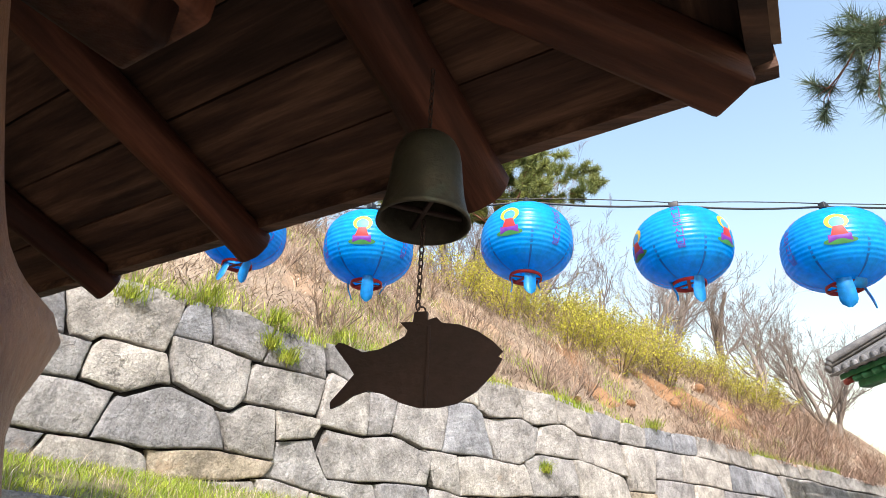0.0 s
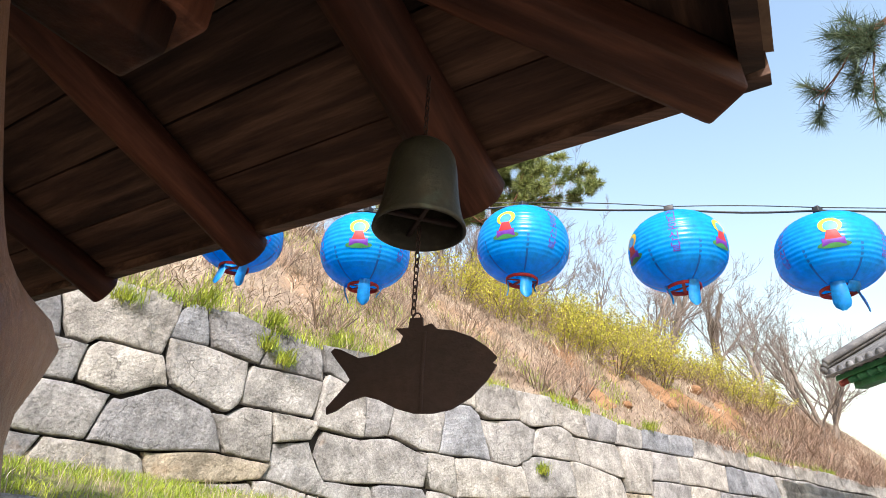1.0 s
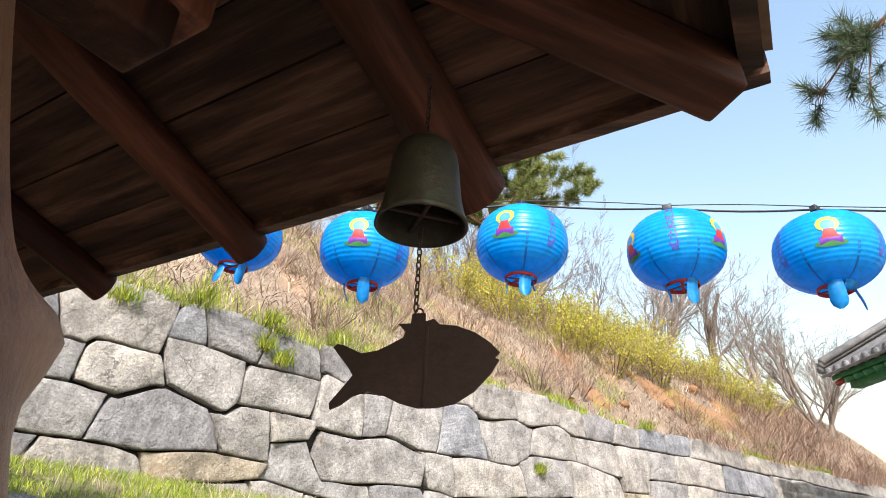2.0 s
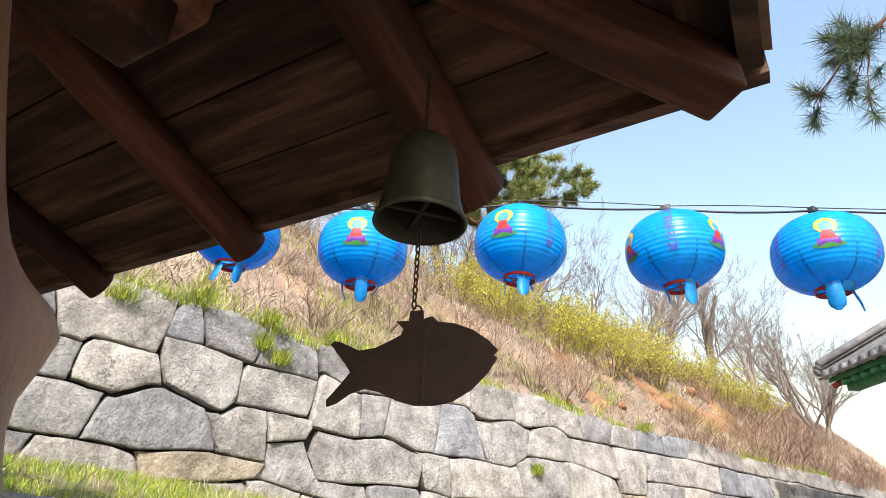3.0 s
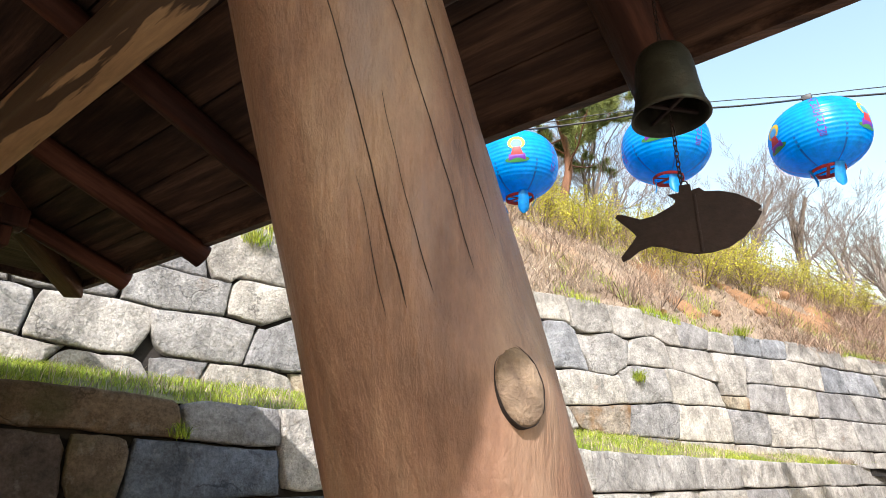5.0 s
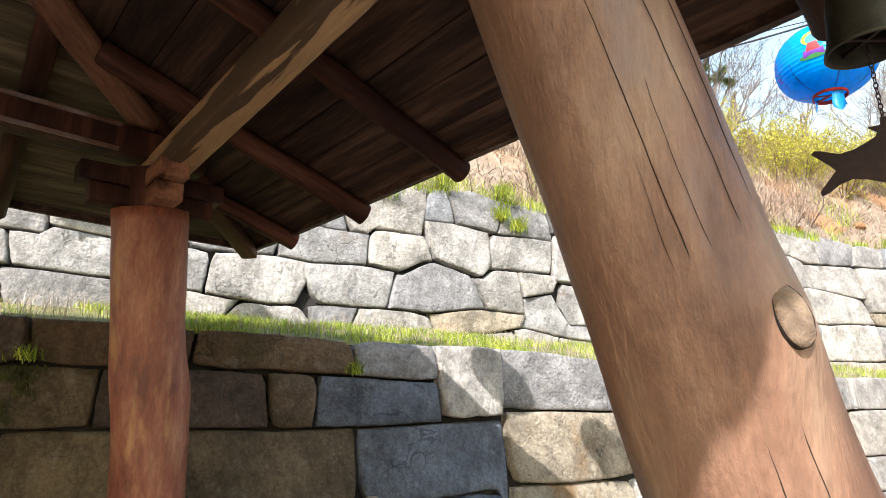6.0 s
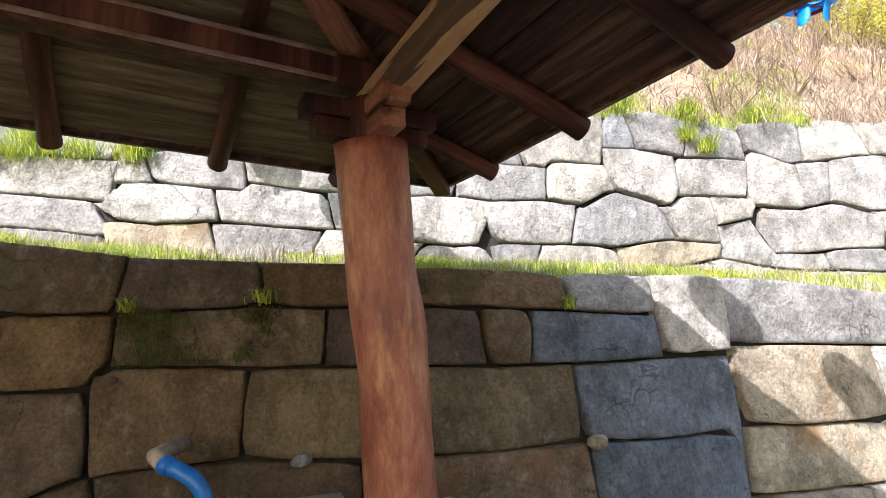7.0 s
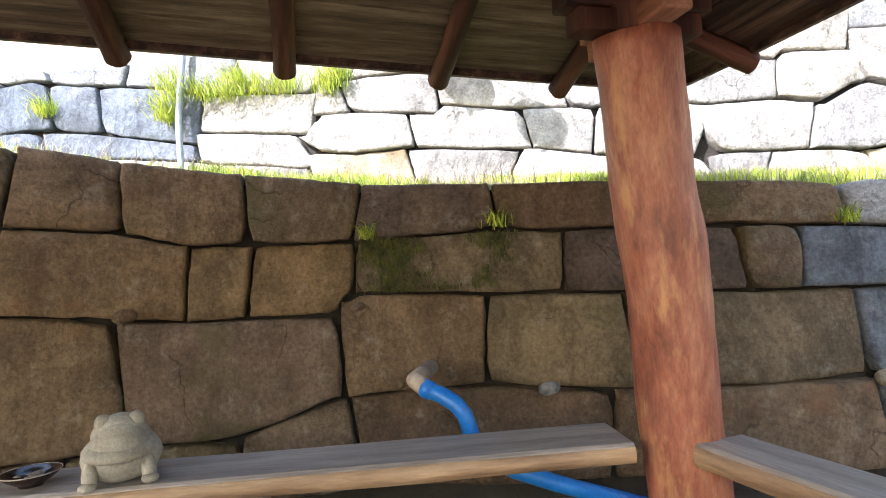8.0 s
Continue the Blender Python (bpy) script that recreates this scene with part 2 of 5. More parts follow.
BLUE = mat("blue_lantern_cloth", (0.002, 0.37, 0.88), (0.008, 0.45, 0.93), s1=5, s2=30, bump=0.08, rough=0.27, trans=0.45)
WIRE_SHADOW = mat("wire_shadow_blue", (0.004, 0.16, 0.50), (0.008, 0.21, 0.58), s1=5, s2=30, bump=0.05, rough=0.4, trans=0.3)
TAIL = mat("light_blue_ribbon", (0.01, 0.33, 0.82), (0.04, 0.42, 0.88), s1=6, s2=40, bump=0.06, rough=0.4, trans=0.45)
RED = mat("red_band", (0.36, 0.012, 0.015), (0.46, 0.02, 0.02), s1=6, s2=40, bump=0.05, rough=0.5)
YELLOW = mat("yellow_print", (0.62, 0.40, 0.008), (0.7, 0.46, 0.015), s1=6, s2=40, bump=0.02, rough=0.5)
PURPLE = mat("purple_print", (0.10, 0.008, 0.26), (0.16, 0.02, 0.34), s1=12, s2=60, bump=0.02, rough=0.5)
GREEN = mat("green_print", (0.02, 0.17, 0.03), (0.04, 0.24, 0.05), s1=6, s2=40, bump=0.02, rough=0.5)
PALE = mat("pale_blue_print", (0.03, 0.24, 0.55), (0.06, 0.30, 0.6), s1=6, s2=40, bump=0.02, rough=0.5)
CABLE = mat("black_cable", (0.008, 0.008, 0.01), (0.022, 0.022, 0.026), s1=6, s2=40, bump=0.05, rough=0.5)
PIPE = mat("blue_plastic", (0.01, 0.13, 0.50), (0.02, 0.18, 0.60), s1=6, s2=40, bump=0.05, rough=0.38)
PIPE_END = mat("scuffed_plastic", (0.30, 0.24, 0.19), (0.48, 0.40, 0.33), s1=10, s2=60, bump=0.2)
CONDUIT = mat("grey_plastic", (0.22, 0.25, 0.29), (0.34, 0.37, 0.42), s1=10, s2=60, bump=0.1, rough=0.5)
FROG = mat("carved_granite", (0.25, 0.225, 0.18), (0.42, 0.39, 0.33), s1=9, s2=90, bump=0.45, bscale=70, rough=0.9)
GLAZE = mat("dark_glaze", (0.012, 0.01, 0.012), (0.05, 0.025, 0.02), s1=6, s2=40, bump=0.04, rough=0.15)
COIN = mat("coins", (0.25, 0.22, 0.2), (0.45, 0.33, 0.22), s1=30, s2=90, bump=0.2, rough=0.4, metal=0.7)
GROUND = mat("earth", (0.11, 0.085, 0.06), (0.20, 0.155, 0.11), s1=0.8, s2=14, bump=0.5)
TURF = mat("turf", (0.11, 0.10, 0.035), (0.27, 0.25, 0.075), (0.17, 0.17, 0.05), s1=3, s2=30, bump=0.9)
HILL = mat("dry_slope", (0.17, 0.12, 0.08), (0.38, 0.30, 0.215), (0.27, 0.20, 0.14), s1=1.1, s2=12, bump=0.9, bscale=9,
           spots=(0.36, 0.225, 0.125), spot_scale=0.45, spot_low=0.58, spot_high=0.68)
GRASS = mat("green_grass", (0.17, 0.26, 0.022), (0.50, 0.52, 0.07), (0.32, 0.40, 0.04), s1=3.5, s2=20, bump=0.0, rough=0.6, trans=0.35, island=0.45)
STRAW = mat("dry_grass", (0.25, 0.19, 0.13), (0.60, 0.51, 0.39), (0.43, 0.345, 0.25), s1=1.6, s2=12, bump=0.0, rough=0.8, trans=0.25, island=0.6)
LITTER = mat("leaf_litter", (0.17, 0.125, 0.09), (0.48, 0.39, 0.30), (0.31, 0.235, 0.175), s1=2.5, s2=14, bump=0.0, rough=0.9, island=0.65)
TWIG = mat("brush_twigs", (0.18, 0.12, 0.085), (0.38, 0.28, 0.20), s1=1.5, s2=12, bump=0.0, rough=0.85, island=0.6)
REDTWIG = mat("red_brush_twigs", (0.19, 0.115, 0.078), (0.42, 0.29, 0.205), s1=1.2, s2=12, bump=0.0, rough=0.85, island=0.6)
LEAF = mat("spring_leaves", (0.40, 0.40, 0.03), (0.66, 0.60, 0.09), s1=2, s2=12, bump=0.0, rough=0.6, trans=0.5, island=0.45)
SOIL = mat("orange_soil", (0.20, 0.10, 0.045), (0.40, 0.23, 0.115), (0.30, 0.16, 0.075), s1=1.6, s2=14, bump=1.0, bscale=6, bdist=0.08, rough=0.95)
NEEDLE = mat("pine_needles", (0.11, 0.155, 0.045), (0.30, 0.33, 0.10), s1=1.5, s2=12, bump=0.0, rough=0.6, trans=0.25, island=0.5)
# blue-green, darker copy of the needles: backlit shade is put into the colour
NEEDLE_BACKLIT = mat("backlit_needles", (0.04, 0.075, 0.045), (0.15, 0.20, 0.10), s1=2, s2=12, bump=0.0, rough=0.55, trans=0.2, island=0.4)
BARK = mat("bark", (0.15, 0.12, 0.10), (0.33, 0.28, 0.235), s1=2, s2=14, stretch=(4, 4, 1), bump=0.5, rough=0.9)
PINEBARK = mat("pine_bark", (0.12, 0.055, 0.03), (0.28, 0.14, 0.08), s1=2, s2=14, stretch=(4, 4, 1), bump=0.5, rough=0.9)
TILE = mat("grey_roof_tile", (0.10, 0.10, 0.105), (0.24, 0.235, 0.23), s1=4, s2=30, bump=0.3, rough=0.75, rnd=0.15)
DANCHEONG = mat("green_paint", (0.015, 0.12, 0.045), (0.04, 0.22, 0.09), s1=5, s2=30, bump=0.1, rough=0.6)
REDPAINT = mat("red_brown_paint", (0.22, 0.03, 0.02), (0.32, 0.06, 0.04), s1=5, s2=30, bump=0.1, rough=0.6)
PLASTER = mat("plaster", (0.55, 0.50, 0.42), (0.68, 0.63, 0.55), s1=2, s2=30, bump=0.1)

# ---------------------------------------------------------------- helpers
WM = {}


def thing(name, loc, label, category, group="", kind=""):
    ob = new(name)
    ob.empty_display_size = 0.1
    WM[ob] = Matrix.Translation(loc)
    ob.matrix_world = WM[ob]
    return tagged(ob, label, category, group, kind)


def part(name, geo, material, parent=None, label="", m=None, smooth=True):
    """One mesh object from (verts, faces); m: its place in the world. Under a parent it stays a part of that."""
    me = geo
    if not isinstance(geo, bpy.types.Mesh):
        me = bpy.data.meshes.new(name)
        me.from_pydata([tuple(v) for v in geo[0]], [], geo[1])
        if smooth:
            me.polygons.foreach_set("use_smooth", [True] * len(me.polygons))
        me.materials.append(material)
    ob = new(name, me)
    m = m or Matrix()
    WM[ob] = m
    if parent:
        ob.parent = parent
        ob.matrix_basis = WM[parent].inverted() @ m
    else:
        ob.matrix_basis = m
    return tagged(ob, label)


def box(x0, x1, y0, y1, z0, z1, bevel=0.006, segs=2):
    bm = bmesh.new()
    bmesh.ops.create_cube(bm, size=1)
    for v in bm.verts:
        v.co = ((x0 + x1) / 2 + v.co.x * (x1 - x0), (y0 + y1) / 2 + v.co.y * (y1 - y0), (z0 + z1) / 2 + v.co.z * (z1 - z0))
    if bevel:
        bmesh.ops.bevel(bm, geom=bm.edges[:], offset=bevel, segments=segs, affect="EDGES", profile=0.6)
    bm.verts.index_update()
    geo = [v.co.copy() for v in bm.verts], [[v.index for v in f.verts] for f in bm.faces]
    bm.free()
    return geo


def join(*geos):
    verts, faces = [], []
    for v, f in geos:
        k = len(verts)
        verts += list(v)
        faces += [[i + k for i in q] for q in f]
    return verts, faces


def moved(geo, m):
    return [m @ Vector(v) for v in geo[0]], geo[1]


def tube(points, radii, seg=10, caps=True):
    """A tube along points with a radius at each of them."""
    P = [Vector(p) for p in points]
    verts, faces = [], []
    ref = Vector((0.31, 0.52, 0.79))
    for i, p in enumerate(P):
        d = (P[min(i + 1, len(P) - 1)] - P[max(i - 1, 0)]).normalized()
        a = d.cross(ref if abs(d.dot(ref)) < 0.95 else Vector((1, 0, 0))).normalized()
        c = d.cross(a)
        r = radii[i] if hasattr(radii, "__len__") else radii
        verts += [p + r * (math.cos(t) * a + math.sin(t) * c) for t in (2 * math.pi * k / seg for k in range(seg))]
    for i in range(len(P) - 1):
        for k in range(seg):
            j = (k + 1) % seg
            faces.append([i * seg + k, i * seg + j, (i + 1) * seg + j, (i + 1) * seg + k])
    if caps:
        faces += [list(range(seg))[::-1], [(len(P) - 1) * seg + k for k in range(seg)]]
    return verts, faces


def lathe(profile, seg=32):
    """Turn (radius, height) pairs round the z axis."""
    verts, faces = [], []
    for r, z in profile:
        verts += [(r * math.cos(2 * math.pi * k / seg), r * math.sin(2 * math.pi * k / seg), z) for k in range(seg)]
    for i in range(len(profile) - 1):
        for k in range(seg):
            j = (k + 1) % seg
            faces.append([i * seg + k, i * seg + j, (i + 1) * seg + j, (i + 1) * seg + k])
    return verts, faces


def axis_frame(origin, x_axis, z_hint=(0, 0, 1)):
    """A pose whose x axis runs along x_axis and whose z axis is as near z_hint as it can be."""
    x = Vector(x_axis).normalized()
    y = Vector(z_hint).cross(x).normalized()
    z = x.cross(y)
    m = Matrix((x, y, z)).transposed().to_4x4()
    m.translation = origin
    return m


def curve(points, steps=24):
    """A smooth line through plan points; returns a function of the length along it: place and heading."""
    P = [Vector(p) for p in points]
    P = [2 * P[0] - P[1], *P, 2 * P[-1] - P[-2]]
    out = []
    for a, b, c, d in zip(P, P[1:], P[2:], P[3:]):
        for k in range(steps):
            t = k / steps
            out.append(0.5 * (2 * b + (c - a) * t + (2 * a - 5 * b + 4 * c - d) * t * t + (3 * b - a - 3 * c + d) * t**3))
    out.append(P[-2])
    q = np.array([tuple(p) for p in out])
    s = np.r_[0, np.cumsum(np.hypot(*np.diff(q, axis=0).T))]

    def at(u):
        x, y = np.interp(u, s, q[:, 0]), np.interp(u, s, q[:, 1])
        c = min(max(u, 0.15), float(s[-1]) - 0.15)
        x2, y2 = np.interp(c + 0.15, s, q[:, 0]), np.interp(c + 0.15, s, q[:, 1])
        x1, y1 = np.interp(c - 0.15, s, q[:, 0]), np.interp(c - 0.15, s, q[:, 1])
        d = Vector((x2 - x1, y2 - y1)).normalized()
        past = min(u, 0.0) + max(u - float(s[-1]), 0.0)
        return Vector((x, y)) + d * past, d

    at.length = float(s[-1])
    return at


def steps_of(*knots):
    xs, zs = [k[0] for k in knots], [k[1] for k in knots]
    return lambda s: float(np.interp(s, xs, zs))


# ---------------------------------------------------------------- plan of the two retaining walls
LOW = curve([(-4.9, -1.2), (-4.15, 0.2), (-3.55, 0.98), (-2.8, 1.6), (-2.0, 2.33), (-1.2, 3.17), (-0.5, 3.95), (1, 5.6), (5, 10), (12, 18)])
UP = curve([(-7.5, 0.3), (-5.8, 1.6), (-4.3, 2.72), (-2.7, 4.0), (-1.5, 5.2), (-0.6, 6.2), (0.6, 7.3), (2.2, 8.65), (4.7, 10.6), (9, 13.6), (16, 18.5)])
LOW_LINES = [
    steps_of((0, 2.08), (1, 1.97), (1.5, 1.87), (2.67, 1.70), (3.4, 1.65), (5.2, 1.54), (6.6, 1.50), (7.9, 1.36), (9.8, 1.27), (14, 1.17), (26, 0.95)),
    steps_of((0, 1.62), (1.46, 1.49), (1.8, 1.40), (2.64, 1.38), (3.4, 1.39), (4.6, 1.34), (5.82, 1.26), (5.84, 1.0), (6.37, 1.0), (6.39, 1.05), (7.8, 0.97), (9, 0.90), (14, 0.82), (26, 0.6)),
    steps_of((0, 1.2), (1.45, 1.05), (1.76, 1.01), (2.54, 1.0), (2.62, 1.1), (3.36, 1.06), (5.2, 0.98), (6.35, 0.99), (6.37, 0.52), (7.6, 0.48), (8.5, 0.36), (14, 0.36), (26, 0.25)),
    steps_of((0, 0.4), (1.45, 0.40), (2.0, 0.40), (2.54, 0.56), (3.31, 0.60), (4, 0.54), (5.2, 0.53), (6.3, 0.5), (6.32, 0.12), (9, 0.02), (26, -0.05)),
    steps_of((0, 0.0), (3, 0.12), (5.2, 0.1), (6.3, -0.25), (26, -0.4)),
]
LOW_JOINTS = [
    [-2.6, -1.8, -1.0, -0.3, 0.3, 0.98, 1.48, 2.09, 2.67, 3.4, 4.22, 5.21, 5.83, 6.38, 7.9, 9.1, 10.27, 11.2, 12.28, 13.8, 15.5, 17, 19, 21, 23],
    [-2.5, -1.5, -0.7, 0.2, 0.9, 1.79, 2.1, 2.64, 3.75, 4.66, 4.95, 5.83, 6.38, 7.6, 9.0, 10.0, 11.1, 12.2, 13.6, 15, 17, 19, 21, 23],
    [-2.4, -1.2, -0.4, 0.5, 1.47, 2.56, 3.32, 4.05, 5.22, 6.36, 7.57, 8.54, 10.04, 11.9, 13.8, 15.5, 17, 19, 21, 23],
    [-2.2, -1.0, 0.4, 1.2, 2.02, 2.62, 3.93, 5.25, 6.31, 7.25, 8.4, 9.6, 11, 13, 15, 17, 20, 23],
]
UP_LINES = [
    steps_of((0, 3.35), (6, 3.28), (7, 3.38), (7.6, 3.36), (7.87, 3.41), (8.28, 3.33), (9, 3.35), (9.8, 3.42), (11.7, 3.44), (12.3, 3.42), (13, 3.46), (13.8, 3.37), (15.2, 3.27), (16.8, 3.33), (17.8, 3.28), (19, 3.2), (20.1, 3.16), (22.1, 3.14), (24.4, 3.04), (31, 2.9)),
    steps_of((0, 3.25), (0.95, 3.1), (1.8, 2.94), (2.78, 2.84), (2.82, 2.93), (4.5, 2.9), (5.6, 2.85), (6.3, 2.75), (6.62, 2.73), (6.66, 2.8), (7.28, 2.79), (7.3, 2.96), (7.62, 2.96), (8.2, 2.91), (8.97, 2.93), (9, 3.05), (9.5, 2.88), (10.4, 2.98), (11.3, 3.03), (11.6, 2.9), (12.25, 2.99), (12.5, 2.93), (13.15, 3.02), (13.5, 2.91), (14.45, 2.93), (15.5, 2.91), (16.6, 2.94), (17.7, 2.88), (20, 2.84), (31, 2.6)),
    steps_of((0, 2.76), (0.7, 2.67), (1.68, 2.47), (1.72, 2.58), (2.76, 2.47), (2.8, 2.64), (3.15, 2.62), (3.86, 2.53), (3.9, 2.61), (4.73, 2.49), (5.76, 2.44), (6.1, 2.4), (6.63, 2.41), (6.96, 2.37), (7.3, 2.53), (7.92, 2.38), (8.09, 2.49), (8.97, 2.49), (9, 2.4), (9.55, 2.38), (10, 2.46), (10.4, 2.34), (10.85, 2.34), (11.56, 2.36), (12.14, 2.34), (12.5, 2.5), (13.4, 2.53), (14.58, 2.37), (14.6, 2.18), (15.3, 2.2), (15.32, 2.42), (16.8, 2.45), (17.7, 2.4), (20, 2.35), (31, 2.1)),
    steps_of((0, 2.52), (1.69, 2.32), (2.7, 2.15), (2.74, 2.3), (3.14, 2.24), (3.64, 2.26), (4.6, 2.16), (5, 2.1), (5.69, 1.98), (6, 2), (6.02, 2.4), (6.63, 2.4), (6.96, 2.36), (7.3, 2.52), (7.92, 2.37), (8.09, 2.48), (8.97, 2.48), (9, 2.39), (9.55, 2.37), (10, 2.45), (10.4, 2.33), (10.5, 2.33), (10.53, 1.93), (11, 1.85), (12, 1.92), (13.4, 2), (14.58, 1.98), (17, 1.9), (20, 1.85), (31, 1.6)),
    steps_of((0, 2.3), (1.5, 2.15), (2.7, 1.99), (3.5, 1.92), (4.7, 1.85), (6, 1.78), (6.02, 1.99), (6.85, 1.98), (7.24, 1.95), (7.84, 2.03), (8.43, 2), (8.45, 2.19), (8.97, 2.28), (9, 1.9), (9.47, 1.885), (10, 1.92), (10.48, 1.93), (10.53, 1.6), (12, 1.5), (20, 1.3), (31, 1.1)),
    steps_of((0, 2.2), (2, 2.05), (3.5, 1.85), (6, 1.7), (7.1, 1.68), (8.4, 1.83), (9.43, 1.7), (10.5, 1.66), (12, 1.38), (19, 1), (31, 0.8)),
    steps_of((0, 2.19), (2, 2.04), (3.5, 1.84), (6, 1.69), (9, 1.56), (12, 1.37), (19, 0.99), (31, 0.79)),
]
UP_JOINTS = [
    [-2.9, -2, -1.2, -0.4, 0.15, 0.95, 2.1, 3.2, 4.1, 5, 5.8, 6.35, 7.29, 7.61, 8.25, 9, 9.75, 10.55, 11.4, 12.27, 13.05, 13.8, 14.6, 15.3, 16.05, 16.8, 17.8, 18.6, 19.5, 20.4, 21.2, 22.5, 24, 25.5, 27],
    [-3, -2.1, -1.3, -0.5, 0.2, 0.7, 1.71, 2.79, 3.06, 3.88, 4.9, 5.75, 6.61, 7.29, 8.07, 8.99, 9.6, 10, 10.8, 11.58, 12.55, 13.5, 14.6, 15.42, 16.2, 17.7, 18.4, 19.5, 20.3, 21.2, 22.5, 24, 25.5, 27],
    [-2.8, -1.9, -0.9, 0.13, 1.69, 2.72, 3.65, 4.62, 5.15, 6.01, 9, 9.75, 10.4, 10.42, 11, 12.3, 13.35, 14.6, 15.32, 16.4, 17.3, 18.5, 19.6, 21.2, 22.5, 24, 25.5, 27],
    [-3, -2.2, -1.2, -0.3, 0.6, 1.2, 1.9, 2.75, 3.64, 4.49, 5.35, 6.01, 6.84, 7.85, 8.43, 8.98, 10.52, 11.2, 12.3, 13.4, 14.65, 15.7, 17, 18.2, 19.5, 21, 22.4, 24, 25.6, 27],
    [-2.8, -1.7, -0.6, 0.4, 1.2, 2.2, 2.96, 3.39, 4.21, 4.57, 5.44, 6.04, 6.43, 7.28, 8.41, 9.75, 10.52, 11.4, 12.35, 13.3, 14.6, 15.9, 17.2, 18.6, 20, 21.5, 23, 25, 27],
    [7.3, 8.3, 8.87, 9.7, 10.52, 11.5],
]


def on_wall(at, s, z, out, mid, batter=0.1):
    """A place on a wall: s along it, height z, out towards the open side."""
    p, d = at(s)
    o = out - (z - mid) * batter
    return Vector((p.x + d.y * o, p.y - d.x * o, z))

# ---------------------------------------------------------------- ground, ledge, slope
def hill_height(s, o):
    """Height of the slope o metres behind the upper wall's face."""
    base = UP_LINES[0](s) - 0.06
    rise = 6.2 * (1 - math.exp(-max(o - 0.3, 0) / 4.6))
    n = noise.noise(Vector((s * 0.35, o * 0.35, 0))) * 0.35 + noise.noise(Vector((s * 1.3, o * 1.3, 4))) * 0.12
    return base + rise + n * min(1, max(0, o - 0.3) / 1.2)


def hill_place(s, o):
    p = on_wall(UP, s, 2.6, -o, 2.6)
    return Vector((p.x, p.y, hill_height(s, o)))


g = 400.0
part("ground", ([(-g, -g, -0.02), (g, -g, -0.02), (g, g, -0.02), (-g, g, -0.02)], [[0, 1, 2, 3]]), GROUND)
tagged(bpy.data.objects["ground"], "bare brown earth round the pavilion", "ground", kind="structure")
floor = part("floor", box(-1.95, 1.95, -1.95, 1.95, -0.02, 0.02, 0.01), GROUND, m=pose(-1.66, -0.17, 0, 0, 0, -30))
tagged(floor, "trodden earth floor of the open pavilion", "floor", kind="structure")

verts, faces = [], []
NS, NO = 60, 7
for i in range(NS):
    s_up = -7.8 + 35.0 * i / (NS - 1)
    b = on_wall(UP, s_up, 1.9, -0.1, 2.6)
    s_lo = -5.5 + 28.2 * i / (NS - 1)
    a = on_wall(LOW, s_lo, LOW_LINES[0](s_lo), -0.1, 0.9)
    za, zb = LOW_LINES[0](s_lo) - 0.03, UP_LINES[6](s_up) + 0.13
    for k in range(NO):
        t = k / (NO - 1)
        p = a.lerp(b, t)
        verts.append((p.x, p.y, za + (zb - za) * t**0.9 + 0.03 * noise.noise(Vector((p.x * 2, p.y * 2, 1)))))
for i in range(NS - 1):
    for k in range(NO - 1):
        faces.append([i * NO + k, (i + 1) * NO + k, (i + 1) * NO + k + 1, i * NO + k + 1])
LEDGE = (verts, faces)
tagged(part("ledge", LEDGE, TURF), "grassy earth ledge between two stone walls", "ground", kind="structure")

verts, faces = [], []
OFF = [0.2, 0.34, 0.6, 1, 1.4, 1.9, 2.4, 3, 3.6, 4.3, 5, 6, 7, 8.5, 10, 13, 17, 22, 30]
NS = 130
for i in range(NS):
    s = -9.0 + 38.5 * i / (NS - 1)
    for o in OFF:
        p = hill_place(s, o)
        verts.append((p.x, p.y, p.z - (0.14 if o < 0.25 else 0 if o < 17 else (o - 17) * 0.4)))
for i in range(NS - 1):
    for k in range(len(OFF) - 1):
        a = i * len(OFF) + k
        faces.append([a, a + len(OFF), a + len(OFF) + 1, a + 1])
HILL_GEO = (verts, faces)
tagged(part("hillside", (verts, faces), HILL), "dry earth slope with orange bare soil above the upper wall", "hillside", kind="structure")


# ---------------------------------------------------------------- pavilion
A_COR = Vector((-2.43, 2.70))
E_DIR, N_DIR = Vector((0.866, -0.5)), Vector((0.5, 0.866))
# the roof's unseen rear is stretched to keep sun off the lower wall
HALF = (3.4, 2.1, 3.4, 2.1)  # from the middle out to the eave of each side
CEN = A_COR + E_DIR * HALF[1] - N_DIR * HALF[0]
EAVE, PITCH = 2.235, 0.30
pav = thing("pavilion", (CEN.x, CEN.y, 0), "open wooden pavilion of red-brown logs with a boarded hip roof", "pavilion")


def side_frame(k):
    """Outward and along directions of roof side k; 0 is the side that faces the walls."""
    n, e = N_DIR.copy(), E_DIR.copy()
    for _ in range(k):
        n, e = Vector((-n.y, n.x)), Vector((-e.y, e.x))
    return n, e


def roof_place(k, u, d, dz=0.0):
    """On the boards' underside: u along the side from its middle, d inwards from the eave."""
    n, e = side_frame(k)
    p = CEN + n * (HALF[k] - d) + e * u
    lift = 0.02 * (abs(u) / HALF[k - 1]) ** 4 * max(0, 1 - d / 2.1)
    lean = 0.05 * (A_COR - p).dot(N_DIR) + 0.003 * (p - A_COR).dot(E_DIR)
    return Vector((p.x, p.y, EAVE - 0.01 + PITCH * d + lift + lean + dz))


